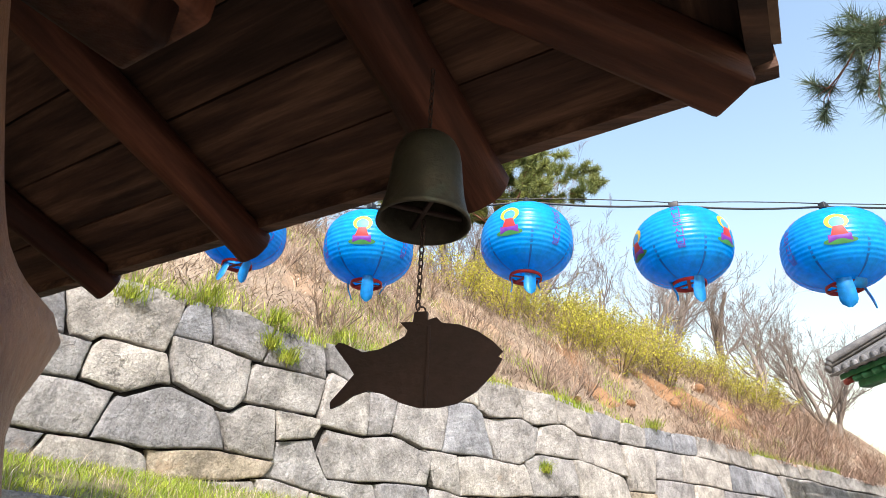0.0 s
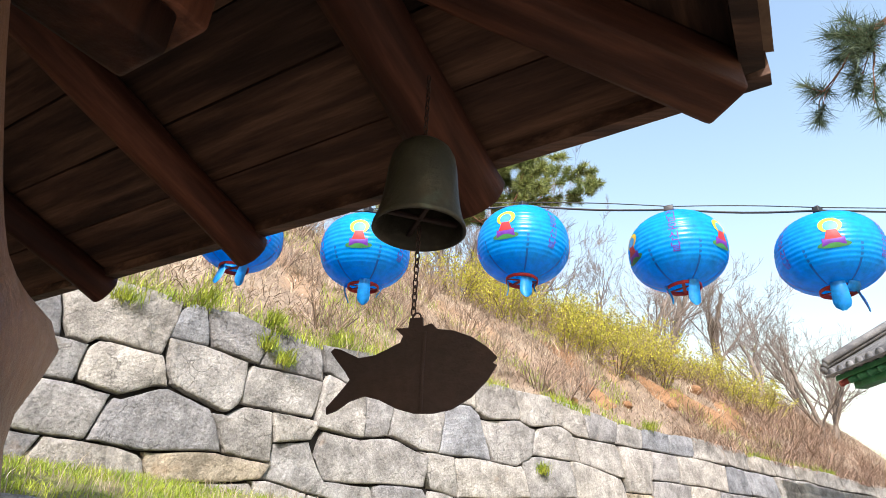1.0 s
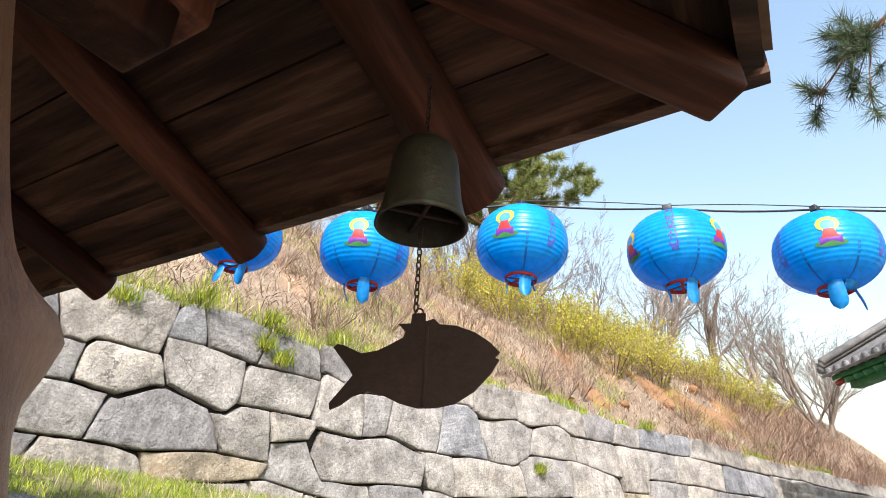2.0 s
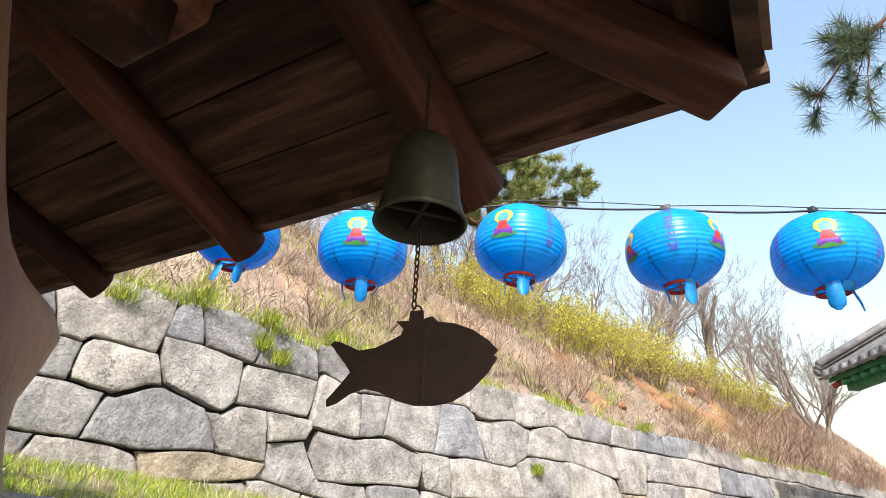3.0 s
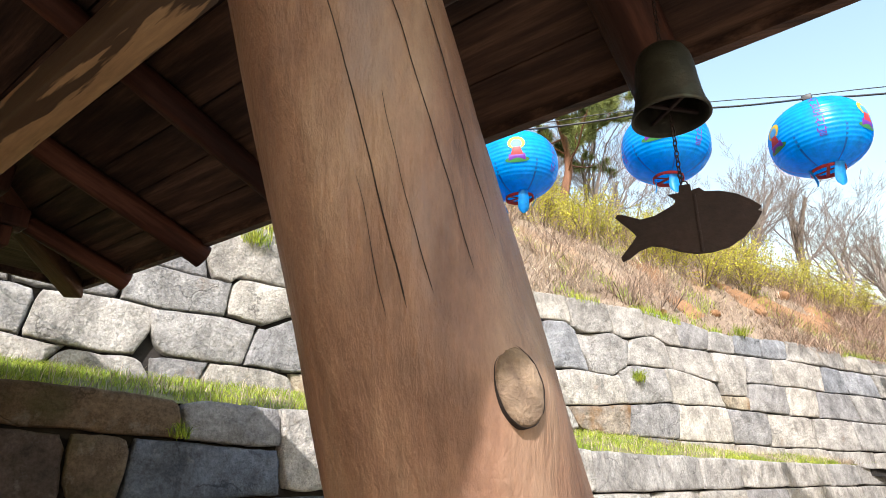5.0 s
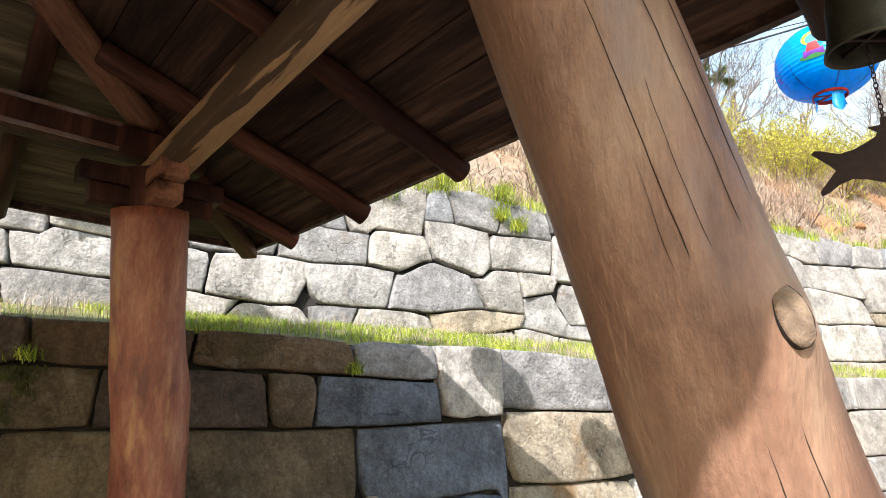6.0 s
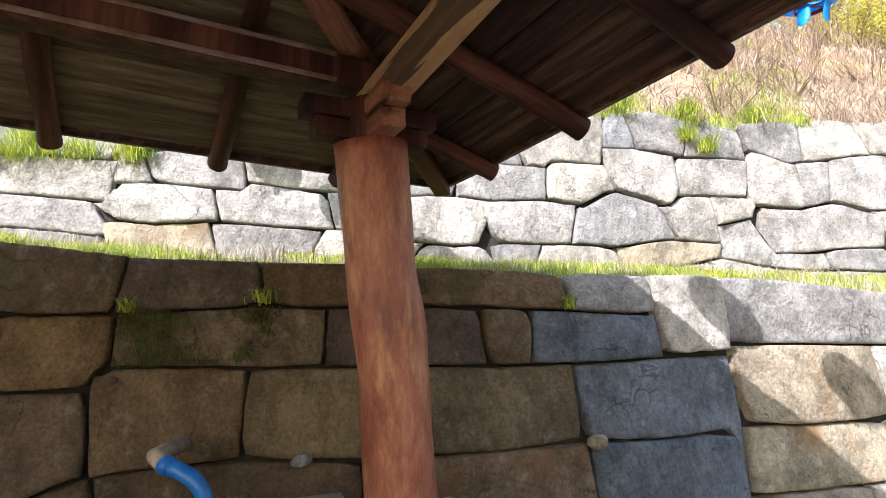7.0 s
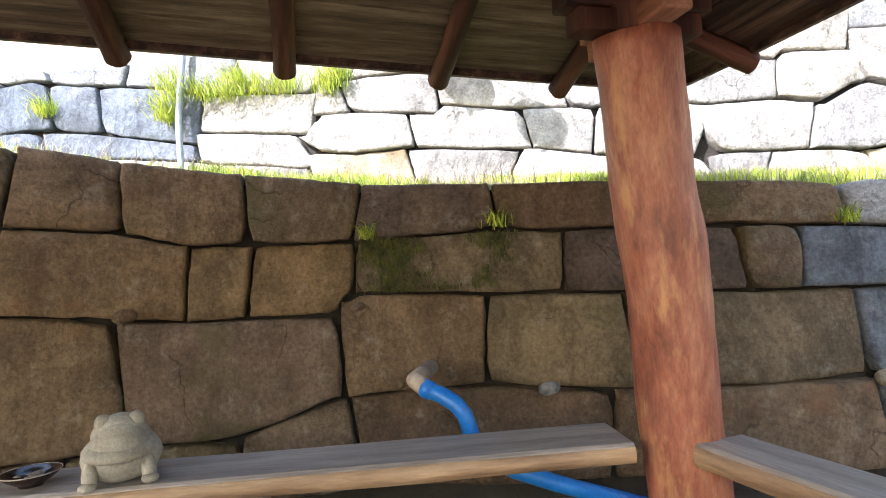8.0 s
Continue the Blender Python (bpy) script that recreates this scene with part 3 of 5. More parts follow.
def log(points, r, seg=20, rough=0.012, seed=0.0, swell=None):
    """A peeled log with an uneven round; swell: (place, how far, how wide) for a branch stub's bulge."""
    P = [Vector(p) for p in points]
    fine = []
    for a, b in zip(P, P[1:]):
        fine += [a.lerp(b, k / 10) for k in range(10)]
    fine.append(P[-1])
    verts, faces = tube(fine, 1.0, seg)
    out = []
    for i, v in enumerate(verts):
        c = fine[min(i // seg, len(fine) - 1)]
        d = (Vector(v) - c).normalized()
        t = i // seg / (len(fine) - 1)
        rr = (r[0] + (r[1] - r[0]) * t) if hasattr(r, "__len__") else r
        rr += rough * noise.noise(Vector((d.x * 1.2 + seed, d.y * 1.2, c.z * 2.2))) + rough * 0.4 * noise.noise(Vector((d.x * 4 + seed, d.y * 4, c.z * 5)))
        p = c + d * rr
        if swell:
            for place, far, wide in swell:
                g_ = math.exp(-((p - Vector(place)).length / wide) ** 2)
                p += d * far * g_
        out.append(p)
    return out, faces


def along_z(points):
    """Pose with its z axis from the first to the last point, and the points in it."""
    a, b = Vector(points[0]), Vector(points[-1])
    m = (b - a).to_track_quat("Z", "Y").to_matrix().to_4x4()
    m.translation = a
    inv = m.inverted()
    return m, [inv @ Vector(p) for p in points]


# posts
KNOT = Vector((0.29, 0.10, 1.275))


def post_1_axis(z):
    return Vector((0.265 - 0.257 * (z - 1), 0.28 - 0.147 * (z - 1), z))


p1 = [post_1_axis(z) for z in (0, 0.4, 0.8, 1.1, 1.4, 1.7, 2.07)]
stub_back = post_1_axis(1.565) + Vector((0.09, 0.12, 0))
post_1 = part("post", log(p1, (0.158, 0.148), 56, 0.010, 3.0, [(KNOT, 0.025, 0.085), (stub_back, 0.062, 0.062)]), LOG, pav, "leaning red-brown log post with drying cracks and a cut branch knot")
kd = (KNOT - post_1_axis(1.275)).normalized()
kf = axis_frame(KNOT + kd * 0.0085, (-0.2, 0.05, 1.0), kd)
ring = lathe([(0.0455, -0.05), (0.0457, 0.001), (0.0461, 0.0012), (0.0465, 0.0), (0.0468, -0.05)], 48)
ring = ([Vector(v) * (1 + 0.05 * noise.noise(Vector(v) * 60)) for v in ring[0]], ring[1])
stub = lathe([(0.0005, 0.004), (0.015, 0.005), (0.03, 0.0045), (0.041, 0.0035), (0.0448, 0.001), (0.0455, -0.05)], 36)
sq = Matrix.Diagonal((0.88, 0.60, 1, 1))
stub = ([Vector((v[0], v[1], v[2] + 0.0025 * noise.noise(Vector(v) * 90))) for v in stub[0]], stub[1])
part("knot", moved(stub, sq), ENDGRAIN, post_1, "flat sawn grey-brown branch knot", m=kf)
part("knot_rim", moved(ring, sq), BARKEDGE, post_1, "dark bark rim", m=kf)


def crack(axis, r, lon, z0, z1, drift, wide, seed):
    """A drying crack: a narrow dark groove that wanders up a post."""
    verts, faces = [], []
    n_ = 46
    for i in range(n_ + 1):
        q = i / n_
        z = z0 + (z1 - z0) * q
        c = axis(z)
        a = radians(lon + drift * q) + 0.05 * noise.noise(Vector((seed, z * 3, 0))) + 0.02 * noise.noise(Vector((seed, z * 14, 3)))
        w = wide * (0.35 + 0.65 * math.sin(math.pi * q) ** 0.7) * (0.8 + 0.5 * noise.noise(Vector((seed, z * 9, 7))))
        for k, dr in ((-1, 0.0), (0, 0.0012), (1, 0.0)):
            b = a + k * w / 0.15
            d = Vector((math.cos(b), math.sin(b), 0))
            rr = r(z) + 0.010 * noise.noise(Vector((d.x * 1.2 + 3.0, d.y * 1.2, c.z * 2.2))) + 0.004 * noise.noise(Vector((d.x * 4 + 3.0, d.y * 4, c.z * 5)))
            verts.append(c + d * (rr + dr + 0.0016))
    for i in range(n_):
        for k in range(2):
            faces.append([3 * i + k, 3 * i + k + 1, 3 * i + 4 + k, 3 * i + 3 + k])
    return verts, faces


p2 = [(-2.03, 1.58, 0), (-2.035, 1.54, 0.5), (-2.02, 1.49, 1.0), (-2.03, 1.43, 1.5), (-2.02, 1.37, 2.06)]
part("post", log(p2, (0.166, 0.158), 32, 0.016, 9.0, [((-1.88, 1.45, 1.25), 0.02, 0.15)]), LOG_FAR, pav, "upright red-brown log post with yellow peeled streaks")
far_a = CEN - E_DIR * 1.1 - N_DIR * 2.4
far_b = CEN + E_DIR * 1.1 - N_DIR * 2.4
p3 = [(far_a.x, far_a.y, 0), (far_a.x, far_a.y, 1.1), (far_a.x, far_a.y, 2.26)]
p4 = [(far_b.x, far_b.y, 0), (far_b.x, far_b.y, 1.1), (far_b.x, far_b.y, 2.28)]
for pts, sd in ((p3, 14.0), (p4, 21.0)):
    part("post", log(pts, (0.165, 0.155), 28, 0.014, sd), LOG_FAR, pav)

# brackets on the posts: crossed blocks under the plates
tops = [Vector(p2[-1]), Vector(p1[-1]), Vector(p4[-1]), Vector(p3[-1])]
for t in tops:
    near_post = t == tops[1]
    for ang, z0, long_ in ((-30, 2.05, 0.27), (60, 2.055, 0.37 if near_post else 0.27)):
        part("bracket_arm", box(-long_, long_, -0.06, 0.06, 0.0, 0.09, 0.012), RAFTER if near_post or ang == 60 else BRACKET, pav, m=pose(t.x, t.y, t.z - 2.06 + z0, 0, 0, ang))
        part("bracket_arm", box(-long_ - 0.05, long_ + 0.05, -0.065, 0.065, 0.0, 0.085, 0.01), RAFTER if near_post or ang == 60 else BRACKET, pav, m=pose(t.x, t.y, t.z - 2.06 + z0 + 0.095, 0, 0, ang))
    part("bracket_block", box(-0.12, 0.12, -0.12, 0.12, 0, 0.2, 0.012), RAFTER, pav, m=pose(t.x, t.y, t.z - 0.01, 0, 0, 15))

# plates between the posts, under the rafters; the one between the two near posts is peeled yellow with dark patches
for i, (a, b) in enumerate(zip(tops, tops[1:] + tops[:1])):
    d = (b - a).normalized()
    m = axis_frame(Vector((a.x, a.y, a.z + 0.235)) - d * 0.22, d)
    ln = (b - a).length + 0.44
    if i == 0:
        m, ln = axis_frame(Vector((-2.06, 1.405, 2.16)), (0.887, -0.44, 0.133)), 1.75
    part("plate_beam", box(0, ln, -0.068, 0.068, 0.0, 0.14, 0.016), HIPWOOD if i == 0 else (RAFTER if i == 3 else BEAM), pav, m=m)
    # added pale strips imitate light along this beam's upper and lower edge
    if i == 3:
        part("plate_strip", box(0.4, ln - 0.4, -0.080, -0.066, -0.002, 0.018, 0.003), LOG, pav, m=m)
        part("plate_strip", box(0.4, ln - 0.4, -0.080, -0.066, 0.118, 0.138, 0.003), LOG, pav, m=m)

# rafters: round logs at right angles to the eave, jacks ending on the hips
RAFT = {0: (0.56, 1.35, 2.13, 2.87, 3.62), 1: (6.05, 5.33, 4.52, 3.75, 3.0, 2.25, 1.5, 0.7), 2: (0.6, 1.35, 2.1, 2.85, 3.6), 3: (0.6, 1.35, 2.1, 2.85, 3.6, 4.35, 5.1, 6.0)}
for k in range(4):
    for j, q in enumerate(RAFT[k]):
        u = q - HALF[k - 1]
        reach = min(2.02, HALF[k - 1] - abs(u) - 0.06)
        r = 0.054 + 0.010 * noise.noise(Vector((k * 3.1, j * 1.7, 0)))
        if k == 0 and j == 4:
            r = 0.074
        pts = [roof_place(k, u, d, -r - 0.004) for d in (-0.045, 0.0, 0.5 * reach, reach)]
        m, loc = along_z(pts)
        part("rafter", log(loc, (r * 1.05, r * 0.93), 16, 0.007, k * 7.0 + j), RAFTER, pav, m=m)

# hip rafters: squared beams from the corners to the crown
for k in range(4):
    hu = HALF[k - 1]
    c = roof_place(k, hu, 0.0)
    w = roof_place(k, hu - 1.0, 1.0)
    crown = roof_place(k, hu - 2.06, 2.06) + Vector((0, 0, -0.012))
    flat = Vector((c.x - w.x, c.y - w.y, 0)).normalized()
    tip = c - flat * 0.03
    wm = w + Vector((0, 0, 0.0))
    m, loc = along_z([wm + Vector((0, 0, -0.075)), wm.lerp(crown, 0.5) + Vector((0, 0, -0.07)), crown + Vector((0, 0, -0.06))])
    part("hip_log", log(loc, (0.068, 0.06), 16, 0.01, k * 3.3), HIPLOG, pav, m=m)
    for a, b in ((tip, wm),):
        d = b - a
        geo = box(-0.01, d.length + 0.02, -0.055, 0.055, -0.102, -0.004, 0.012)
        if b is wm:
            # the lower end is cut plumb
            geo = ([Vector((v[0] - (0.025 if v[2] < -0.06 and v[0] < 0.1 else 0), v[1], v[2])) for v in geo[0]], geo[1])
        part("hip_rafter", geo, BEAM, pav, m=axis_frame(a, d))

# boards over the rafters, an eave strip and a shingle skin
random.seed(4)
for k in range(4):
    over = 0.012 if k == 3 else 0.0  # this eave stands further out
    d = -0.02 - over
    while d < 2.0:
        w = random.uniform(0.16, 0.215)
        d1 = min(d + w, 2.09)
        ua, ub = HALF[k - 1] - max(d, -over), HALF[k - 1] - d1
        n_ = 8
        sag = random.uniform(-0.004, 0.004)
        verts = []
        lo = roof_place(k, 0, d)
        nn, ee = side_frame(k)
        m = axis_frame(Vector((lo.x, lo.y, lo.z)), Vector((ee.x, ee.y, 0)), Vector((nn.x * PITCH, nn.y * PITCH, 1)))
        inv = m.inverted()
        for i in range(n_ + 1):
            t = -1 + 2 * i / n_
            wob = 0.004 * noise.noise(Vector((t * 4, d * 9, k)))
            verts += [inv @ roof_place(k, t * ua, d + 0.003 + wob, sag), inv @ roof_place(k, t * ub, d1 - 0.003 + wob, sag + 0.002),
                      inv @ roof_place(k, t * ub, d1 - 0.003 + wob, sag + 0.024), inv @ roof_place(k, t * ua, d + 0.003 + wob, sag + 0.022)]
        faces = [[0, 1, 2, 3], [4 * n_ + 3, 4 * n_ + 2, 4 * n_ + 1, 4 * n_]]
        for i in range(n_):
            for q in range(4):
                r_ = (q + 1) % 4
                faces.append([4 * i + q, 4 * i + 4 + q, 4 * i + 4 + r_, 4 * i + r_])
        # side 1 gets the boards brightened for light bounced off the wall
        part("roof_board", (verts, faces), BOARD_LIT if k == 1 else BOARD, pav, "olive-brown board, paled by bounced light put into its colour" if k == 1 else "", m=m, smooth=False)
        d = d1
    # strip along the eave
    pts0 = [roof_place(k, HALF[k - 1] * t, 0.015 - over, 0.0) for t in np.linspace(-0.995, 1.032 if k == 0 else 0.995, 13)]
    verts, faces = [], []
    nn, ee = side_frame(k)
    for p in pts0:
        o = Vector((nn.x, nn.y, 0))
        verts += [p + o * 0.02 + Vector((0, 0, -0.045)), p + o * 0.062 + Vector((0, 0, -0.04)), p + o * 0.062 + Vector((0, 0, 0.034)), p + o * 0.02 + Vector((0, 0, 0.028))]
    for i in range(12):
        for q in range(4):
            faces.append([4 * i + q, 4 * i + 4 + q, 4 * i + 4 + (q + 1) % 4, 4 * i + (q + 1) % 4])
    faces += [[3, 2, 1, 0], [48, 49, 50, 51]]
    part("eave_strip", (verts, faces), BOARD, pav, smooth=False)
    # shingles, stepped courses above the boards
    verts, faces = [], []
    for row in range(13):
        d0 = -(0.072 if k == 3 else 0.055) - over + row * 0.165
        half = HALF[k - 1] - max(d0, -over)
        if half < 0.1:
            break
        cnt = max(2, int(half * 2 / 0.15))
        for i in range(cnt):
            ua, ub = -half + 2 * half * i / cnt + 0.003, -half + 2 * half * (i + 1) / cnt - 0.003
            j1, h = random.uniform(-0.015, 0.015), 0.05 + random.uniform(0, 0.008)
            q0 = len(verts)
            for (u, dd, dz) in ((ua, d0 + j1, h - 0.012), (ub, d0 + j1, h - 0.012), (ub, d0 + 0.2, h - 0.02), (ua, d0 + 0.2, h - 0.02),
                                (ua, d0 + j1, h + 0.008), (ub, d0 + j1, h + 0.008), (ub, d0 + 0.2, h - 0.004), (ua, d0 + 0.2, h - 0.004)):
                verts.append(roof_place(k, u, dd, dz))
            faces += [[q0 + a for a in f] for f in ([3, 2, 1, 0], [4, 5, 6, 7], [0, 1, 5, 4], [1, 2, 6, 5], [2, 3, 7, 6], [3, 0, 4, 7])]
    tagged(part("roof_shingles", (verts, faces), SHINGLE, pav, smooth=False), kind="stuff")


# a pale splinter torn off beside a rafter's end
a, b = Vector((-0.049, 1.168, 2.188)), Vector((0.052, 1.325, 2.146))
sp = [a.lerp(b, k / 5) + Vector((0, 0, 0.004 * math.sin(k))) for k in range(6)]
part("splinter", tube(sp, [0.0015, 0.005, 0.009, 0.012, 0.013, 0.011], 7), HIPWOOD, pav, "pale torn splinter of wood")


# ---------------------------------------------------------------- benches
def bench(a, b, width, thick, label):
    a, b = Vector(a), Vector(b)
    d = b - a
    th = thing("bench", ((a.x + b.x) / 2, (a.y + b.y) / 2, 0), label, "bench", "benches between the posts")
    n_ = 14
    verts, faces = [], []
    for i in range(n_ + 1):
        x = d.length * i / n_
        w0 = width / 2 + 0.02 * noise.noise(Vector((x * 1.3, 1, a.x)))
        w1 = width / 2 + 0.02 * noise.noise(Vector((x * 1.3, 5, a.x)))
        t_ = thick + 0.008 * noise.noise(Vector((x * 1.5, 9, a.x)))
        for y, z in ((-w0, -t_), (w1, -t_), (w1 + 0.012, -t_ / 2), (w1, -0.008), (w1 - 0.012, 0), (-w0 + 0.012, 0), (-w0, -0.01), (-w0 - 0.01, -t_ / 2)):
            verts.append((x, y, z))
    for i in range(n_):
        for q in range(8):
            faces.append([8 * i + q, 8 * i + 8 + q, 8 * i + 8 + (q + 1) % 8, 8 * i + (q + 1) % 8])
    faces += [list(range(8))[::-1], [8 * n_ + q for q in range(8)]]
    m = axis_frame(a, d)
    part("seat_plank", (verts, faces), BENCH, th, m=m, smooth=False)
    for side, w_ in (("front", -1), ("back", 1)):
        verts, faces = [], []
        for i in range(n_ + 1):
            x = d.length * i / n_
            e = width / 2 + 0.02 * noise.noise(Vector((x * 1.3, 1 if w_ < 0 else 5, a.x)))
            t_ = thick + 0.008 * noise.noise(Vector((x * 1.5, 9, a.x)))
            for y, z in ((e - 0.004, -0.012), (e + 0.005, -0.013), (e + 0.015, -t_ / 2), (e + 0.005, -t_ + 0.002), (e - 0.004, -t_ + 0.003)):
                verts.append((x, w_ * y, z + 0.004 * noise.noise(Vector((x * 7, z * 30, w_)))))
        for i in range(n_):
            for q in range(5):
                faces.append([5 * i + q, 5 * i + 5 + q, 5 * i + 5 + (q + 1) % 5, 5 * i + (q + 1) % 5])
        faces += [[4, 3, 2, 1, 0], [5 * n_ + q for q in range(5)]]
        part("live_edge", (verts, faces), EDGEWOOD, th, "tan barkless live edge of the plank", m=m)
    for x in (1.5 if d.y < -1.5 else 0.95, d.length - 0.5):
        part("leg", box(-0.07, 0.07, -0.1, 0.1, 0.0, a.z - thick + 0.005, 0.012), BENCH, th, m=pose(*(a + d.normalized() * x).xy, 0.0, 0, 0, math.degrees(math.atan2(d.y, d.x))))


bench((-2.235, 1.40, 0.48), (-4.02, -0.70, 0.48), 0.33, 0.075, "weathered grey plank bench along the stone wall")
bench((-1.88, 1.52, 0.48), (0.26, 0.47, 0.48), 0.24, 0.085, "weathered grey plank bench between two log posts")


# ---------------------------------------------------------------- wind bell with its fish
BELL = Vector((0.625, 0.578, 0))
bell = thing("wind_bell", (BELL.x, BELL.y, 1.86), "old green-brown bronze wind bell hung from a rafter", "wind bell")
R = 0.078
outer = [(0.004, 0.168), (0.02, 0.167), (0.036, 0.162), (0.048, 0.151), (0.0555, 0.135), (0.0595, 0.112), (0.0625, 0.075), (0.066, 0.042), (0.071, 0.018), (0.0765, 0.004), (R, -0.004)]
inner = [(R - 0.004, -0.005), (0.071, 0.006), (0.063, 0.03), (0.059, 0.07), (0.055, 0.11), (0.045, 0.14), (0.03, 0.154), (0.004, 0.158)]
at_bell = pose(BELL.x, BELL.y, 1.865)
part("bell_body", lathe(outer + inner, 40), BRONZE, bell, m=at_bell)
for ang in (20, 110):
    part("cross_bar", box(-0.066, 0.066, -0.004, 0.004, -0.004, 0.004, 0.002), RUST, bell, m=pose(BELL.x, BELL.y, 1.885, 0, 0, ang))


def chain(z0, z1, parent, r=0.0062, wire=0.0013):
    """Alternating oval links."""
    step = 0.0118
    n_ = int((z0 - z1) / step)
    pts = []
    for k in range(14):
        t = 2 * math.pi * k / 14
        pts.append((r * 0.62 * math.cos(t), 0, r * 1.25 * math.sin(t)))
    link = tube(pts + pts[:1], wire, 6, False)
    me = None
    for i in range(n_ + 1):
        ob = part("chain_link", me or link, RUST, parent, m=pose(BELL.x, BELL.y, z0 - i * step, 0, 0, 40 + 90 * (i % 2)))
        me = ob.data


hang_z = roof_place(0, 1.6, 0.3, -0.16).z
chain(hang_z, 2.035, bell)
chain(1.862, 1.712, bell)
# the fish: an iron plate cut to shape
fish = thing("iron_fish", (BELL.x, BELL.y, 1.62), "dark rusty iron plate fish hanging on a chain", "bell clapper")
top_edge = [(-0.152, 0.030), (-0.146, 0.036), (-0.135, 0.034), (-0.10, 0.018), (-0.072, 0.022), (-0.05, 0.032), (-0.03, 0.042), (-0.026, 0.052), (-0.040, 0.066), (-0.018, 0.066),
            (-0.016, 0.083), (0.006, 0.083), (0.007, 0.068), (0.022, 0.072), (0.032, 0.062), (0.06, 0.058), (0.09, 0.046), (0.115, 0.028), (0.130, 0.012)]
low_edge = [(0.122, 0.004), (0.129, 0.0), (0.115, -0.022), (0.09, -0.048), (0.06, -0.066), (0.03, -0.072), (0.0, -0.072), (-0.03, -0.064), (-0.06, -0.05), (-0.085, -0.044),
            (-0.11, -0.052), (-0.13, -0.066), (-0.146, -0.072), (-0.148, -0.062), (-0.125, -0.035), (-0.112, -0.018), (-0.122, -0.004), (-0.14, 0.016)]
bm = bmesh.new()
ring_v = [bm.verts.new((x, -0.0025, z)) for x, z in top_edge + low_edge]
f0 = bm.faces.new(ring_v)
ext = bmesh.ops.extrude_face_region(bm, geom=[f0])
bmesh.ops.translate(bm, verts=[v for v in ext["geom"] if isinstance(v, bmesh.types.BMVert)], vec=(0, 0.005, 0))
bmesh.ops.recalc_face_normals(bm, faces=bm.faces[:])
bmesh.ops.triangulate(bm, faces=[f for f in bm.faces if len(f.verts) > 4])
bm.verts.index_update()
geo = [v.co.copy() for v in bm.verts], [[v.index for v in f.verts] for f in bm.faces]
bm.free()
fm = pose(BELL.x + 0.010, BELL.y, 1.634, 0, 0, -15) @ Matrix.Scale(0.92, 4)
part("plate", geo, RUST, fish, m=fm, smooth=False)
part("rib", box(0.008, 0.014, -0.0045, 0.0045, -0.07, 0.058, 0.001), RUST, fish, m=fm)
part("eyelet", moved(tube([(0.007 * math.cos(t), 0, 0.007 * math.sin(t)) for t in np.linspace(0, 6.2832, 15)], 0.0016, 6, False), pose(-0.005, 0, 0.085)), RUST, fish, m=fm)


# ---------------------------------------------------------------- lanterns on their cable
LR, LH = 0.177, 0.152


def lantern_r(t):
    """Radius at height t from -1 to 1."""
    return LR * (1 - abs(t) ** 2.35) ** 0.5


def on_lantern(lon, lat, off=0.0025):
    """Place on the cloth by angles in degrees."""
    t = math.sin(radians(lat))
    r = lantern_r(min(0.985, max(-0.985, t))) + off
    return Vector((r * math.cos(radians(lon)), r * math.sin(radians(lon)), LH * t))


def patch(outline, lon, lat, off):
    """A printed shape on the cloth: outline in metres round its middle."""
    bm = bmesh.new()
    k = LR * math.pi / 180
    n_ = len(outline)
    c = bm.verts.new(on_lantern(lon, lat, off))
    rings = []
    for f in (0.35, 0.7, 1.0):
        rings.append([bm.verts.new(on_lantern(lon + x * f / (k * math.cos(radians(lat))), lat + y * f / (k * 0.9), off)) for x, y in outline])
    for i in range(n_):
        j = (i + 1) % n_
        bm.faces.new([c, rings[0][i], rings[0][j]])
        for a, b in zip(rings, rings[1:]):
            bm.faces.new([a[i], b[i], b[j], a[j]])
    bm.verts.index_update()
    geo = [v.co.copy() for v in bm.verts], [[v.index for v in f.verts] for f in bm.faces]
    bm.free()
    return geo


def oval(rx, ry, n_=16, cy=0.0, cx=0.0):
    return [(cx + rx * math.cos(2 * math.pi * i / n_), cy + ry * math.sin(2 * math.pi * i / n_)) for i in range(n_)]


GLYPHS = {}


def glyph(ch):
    """The outline mesh of one character of the built-in font, about one unit high."""
    if ch not in GLYPHS:
        c = bpy.data.curves.new("character", "FONT")
        c.body, c.align_x, c.align_y, c.resolution_u = ch, "CENTER", "CENTER", 2
        o = bpy.data.objects.new("character", c)
        scene.collection.objects.link(o)
        bpy.context.view_layer.update()
        me = o.to_mesh()
        GLYPHS[ch] = [v.co.copy() for v in me.vertices], [list(p.vertices) for p in me.polygons]
        o.to_mesh_clear()
        bpy.data.objects.remove(o)
        bpy.data.curves.remove(c)
    return GLYPHS[ch]


def written(text, lon, lat, size, off=0.003):
    """Characters one below another down the cloth."""
    k = LR * math.pi / 180
    out = []
    for i, ch in enumerate(text):
        v, f = glyph(ch)
        la = lat - i * size * 1.02 / (k * 0.9)
        out.append(([on_lantern(lon + p.x * size / (k * math.cos(radians(la))), la + p.y * size / (k * 0.9), off) for p in v], f))
    return join(*out)


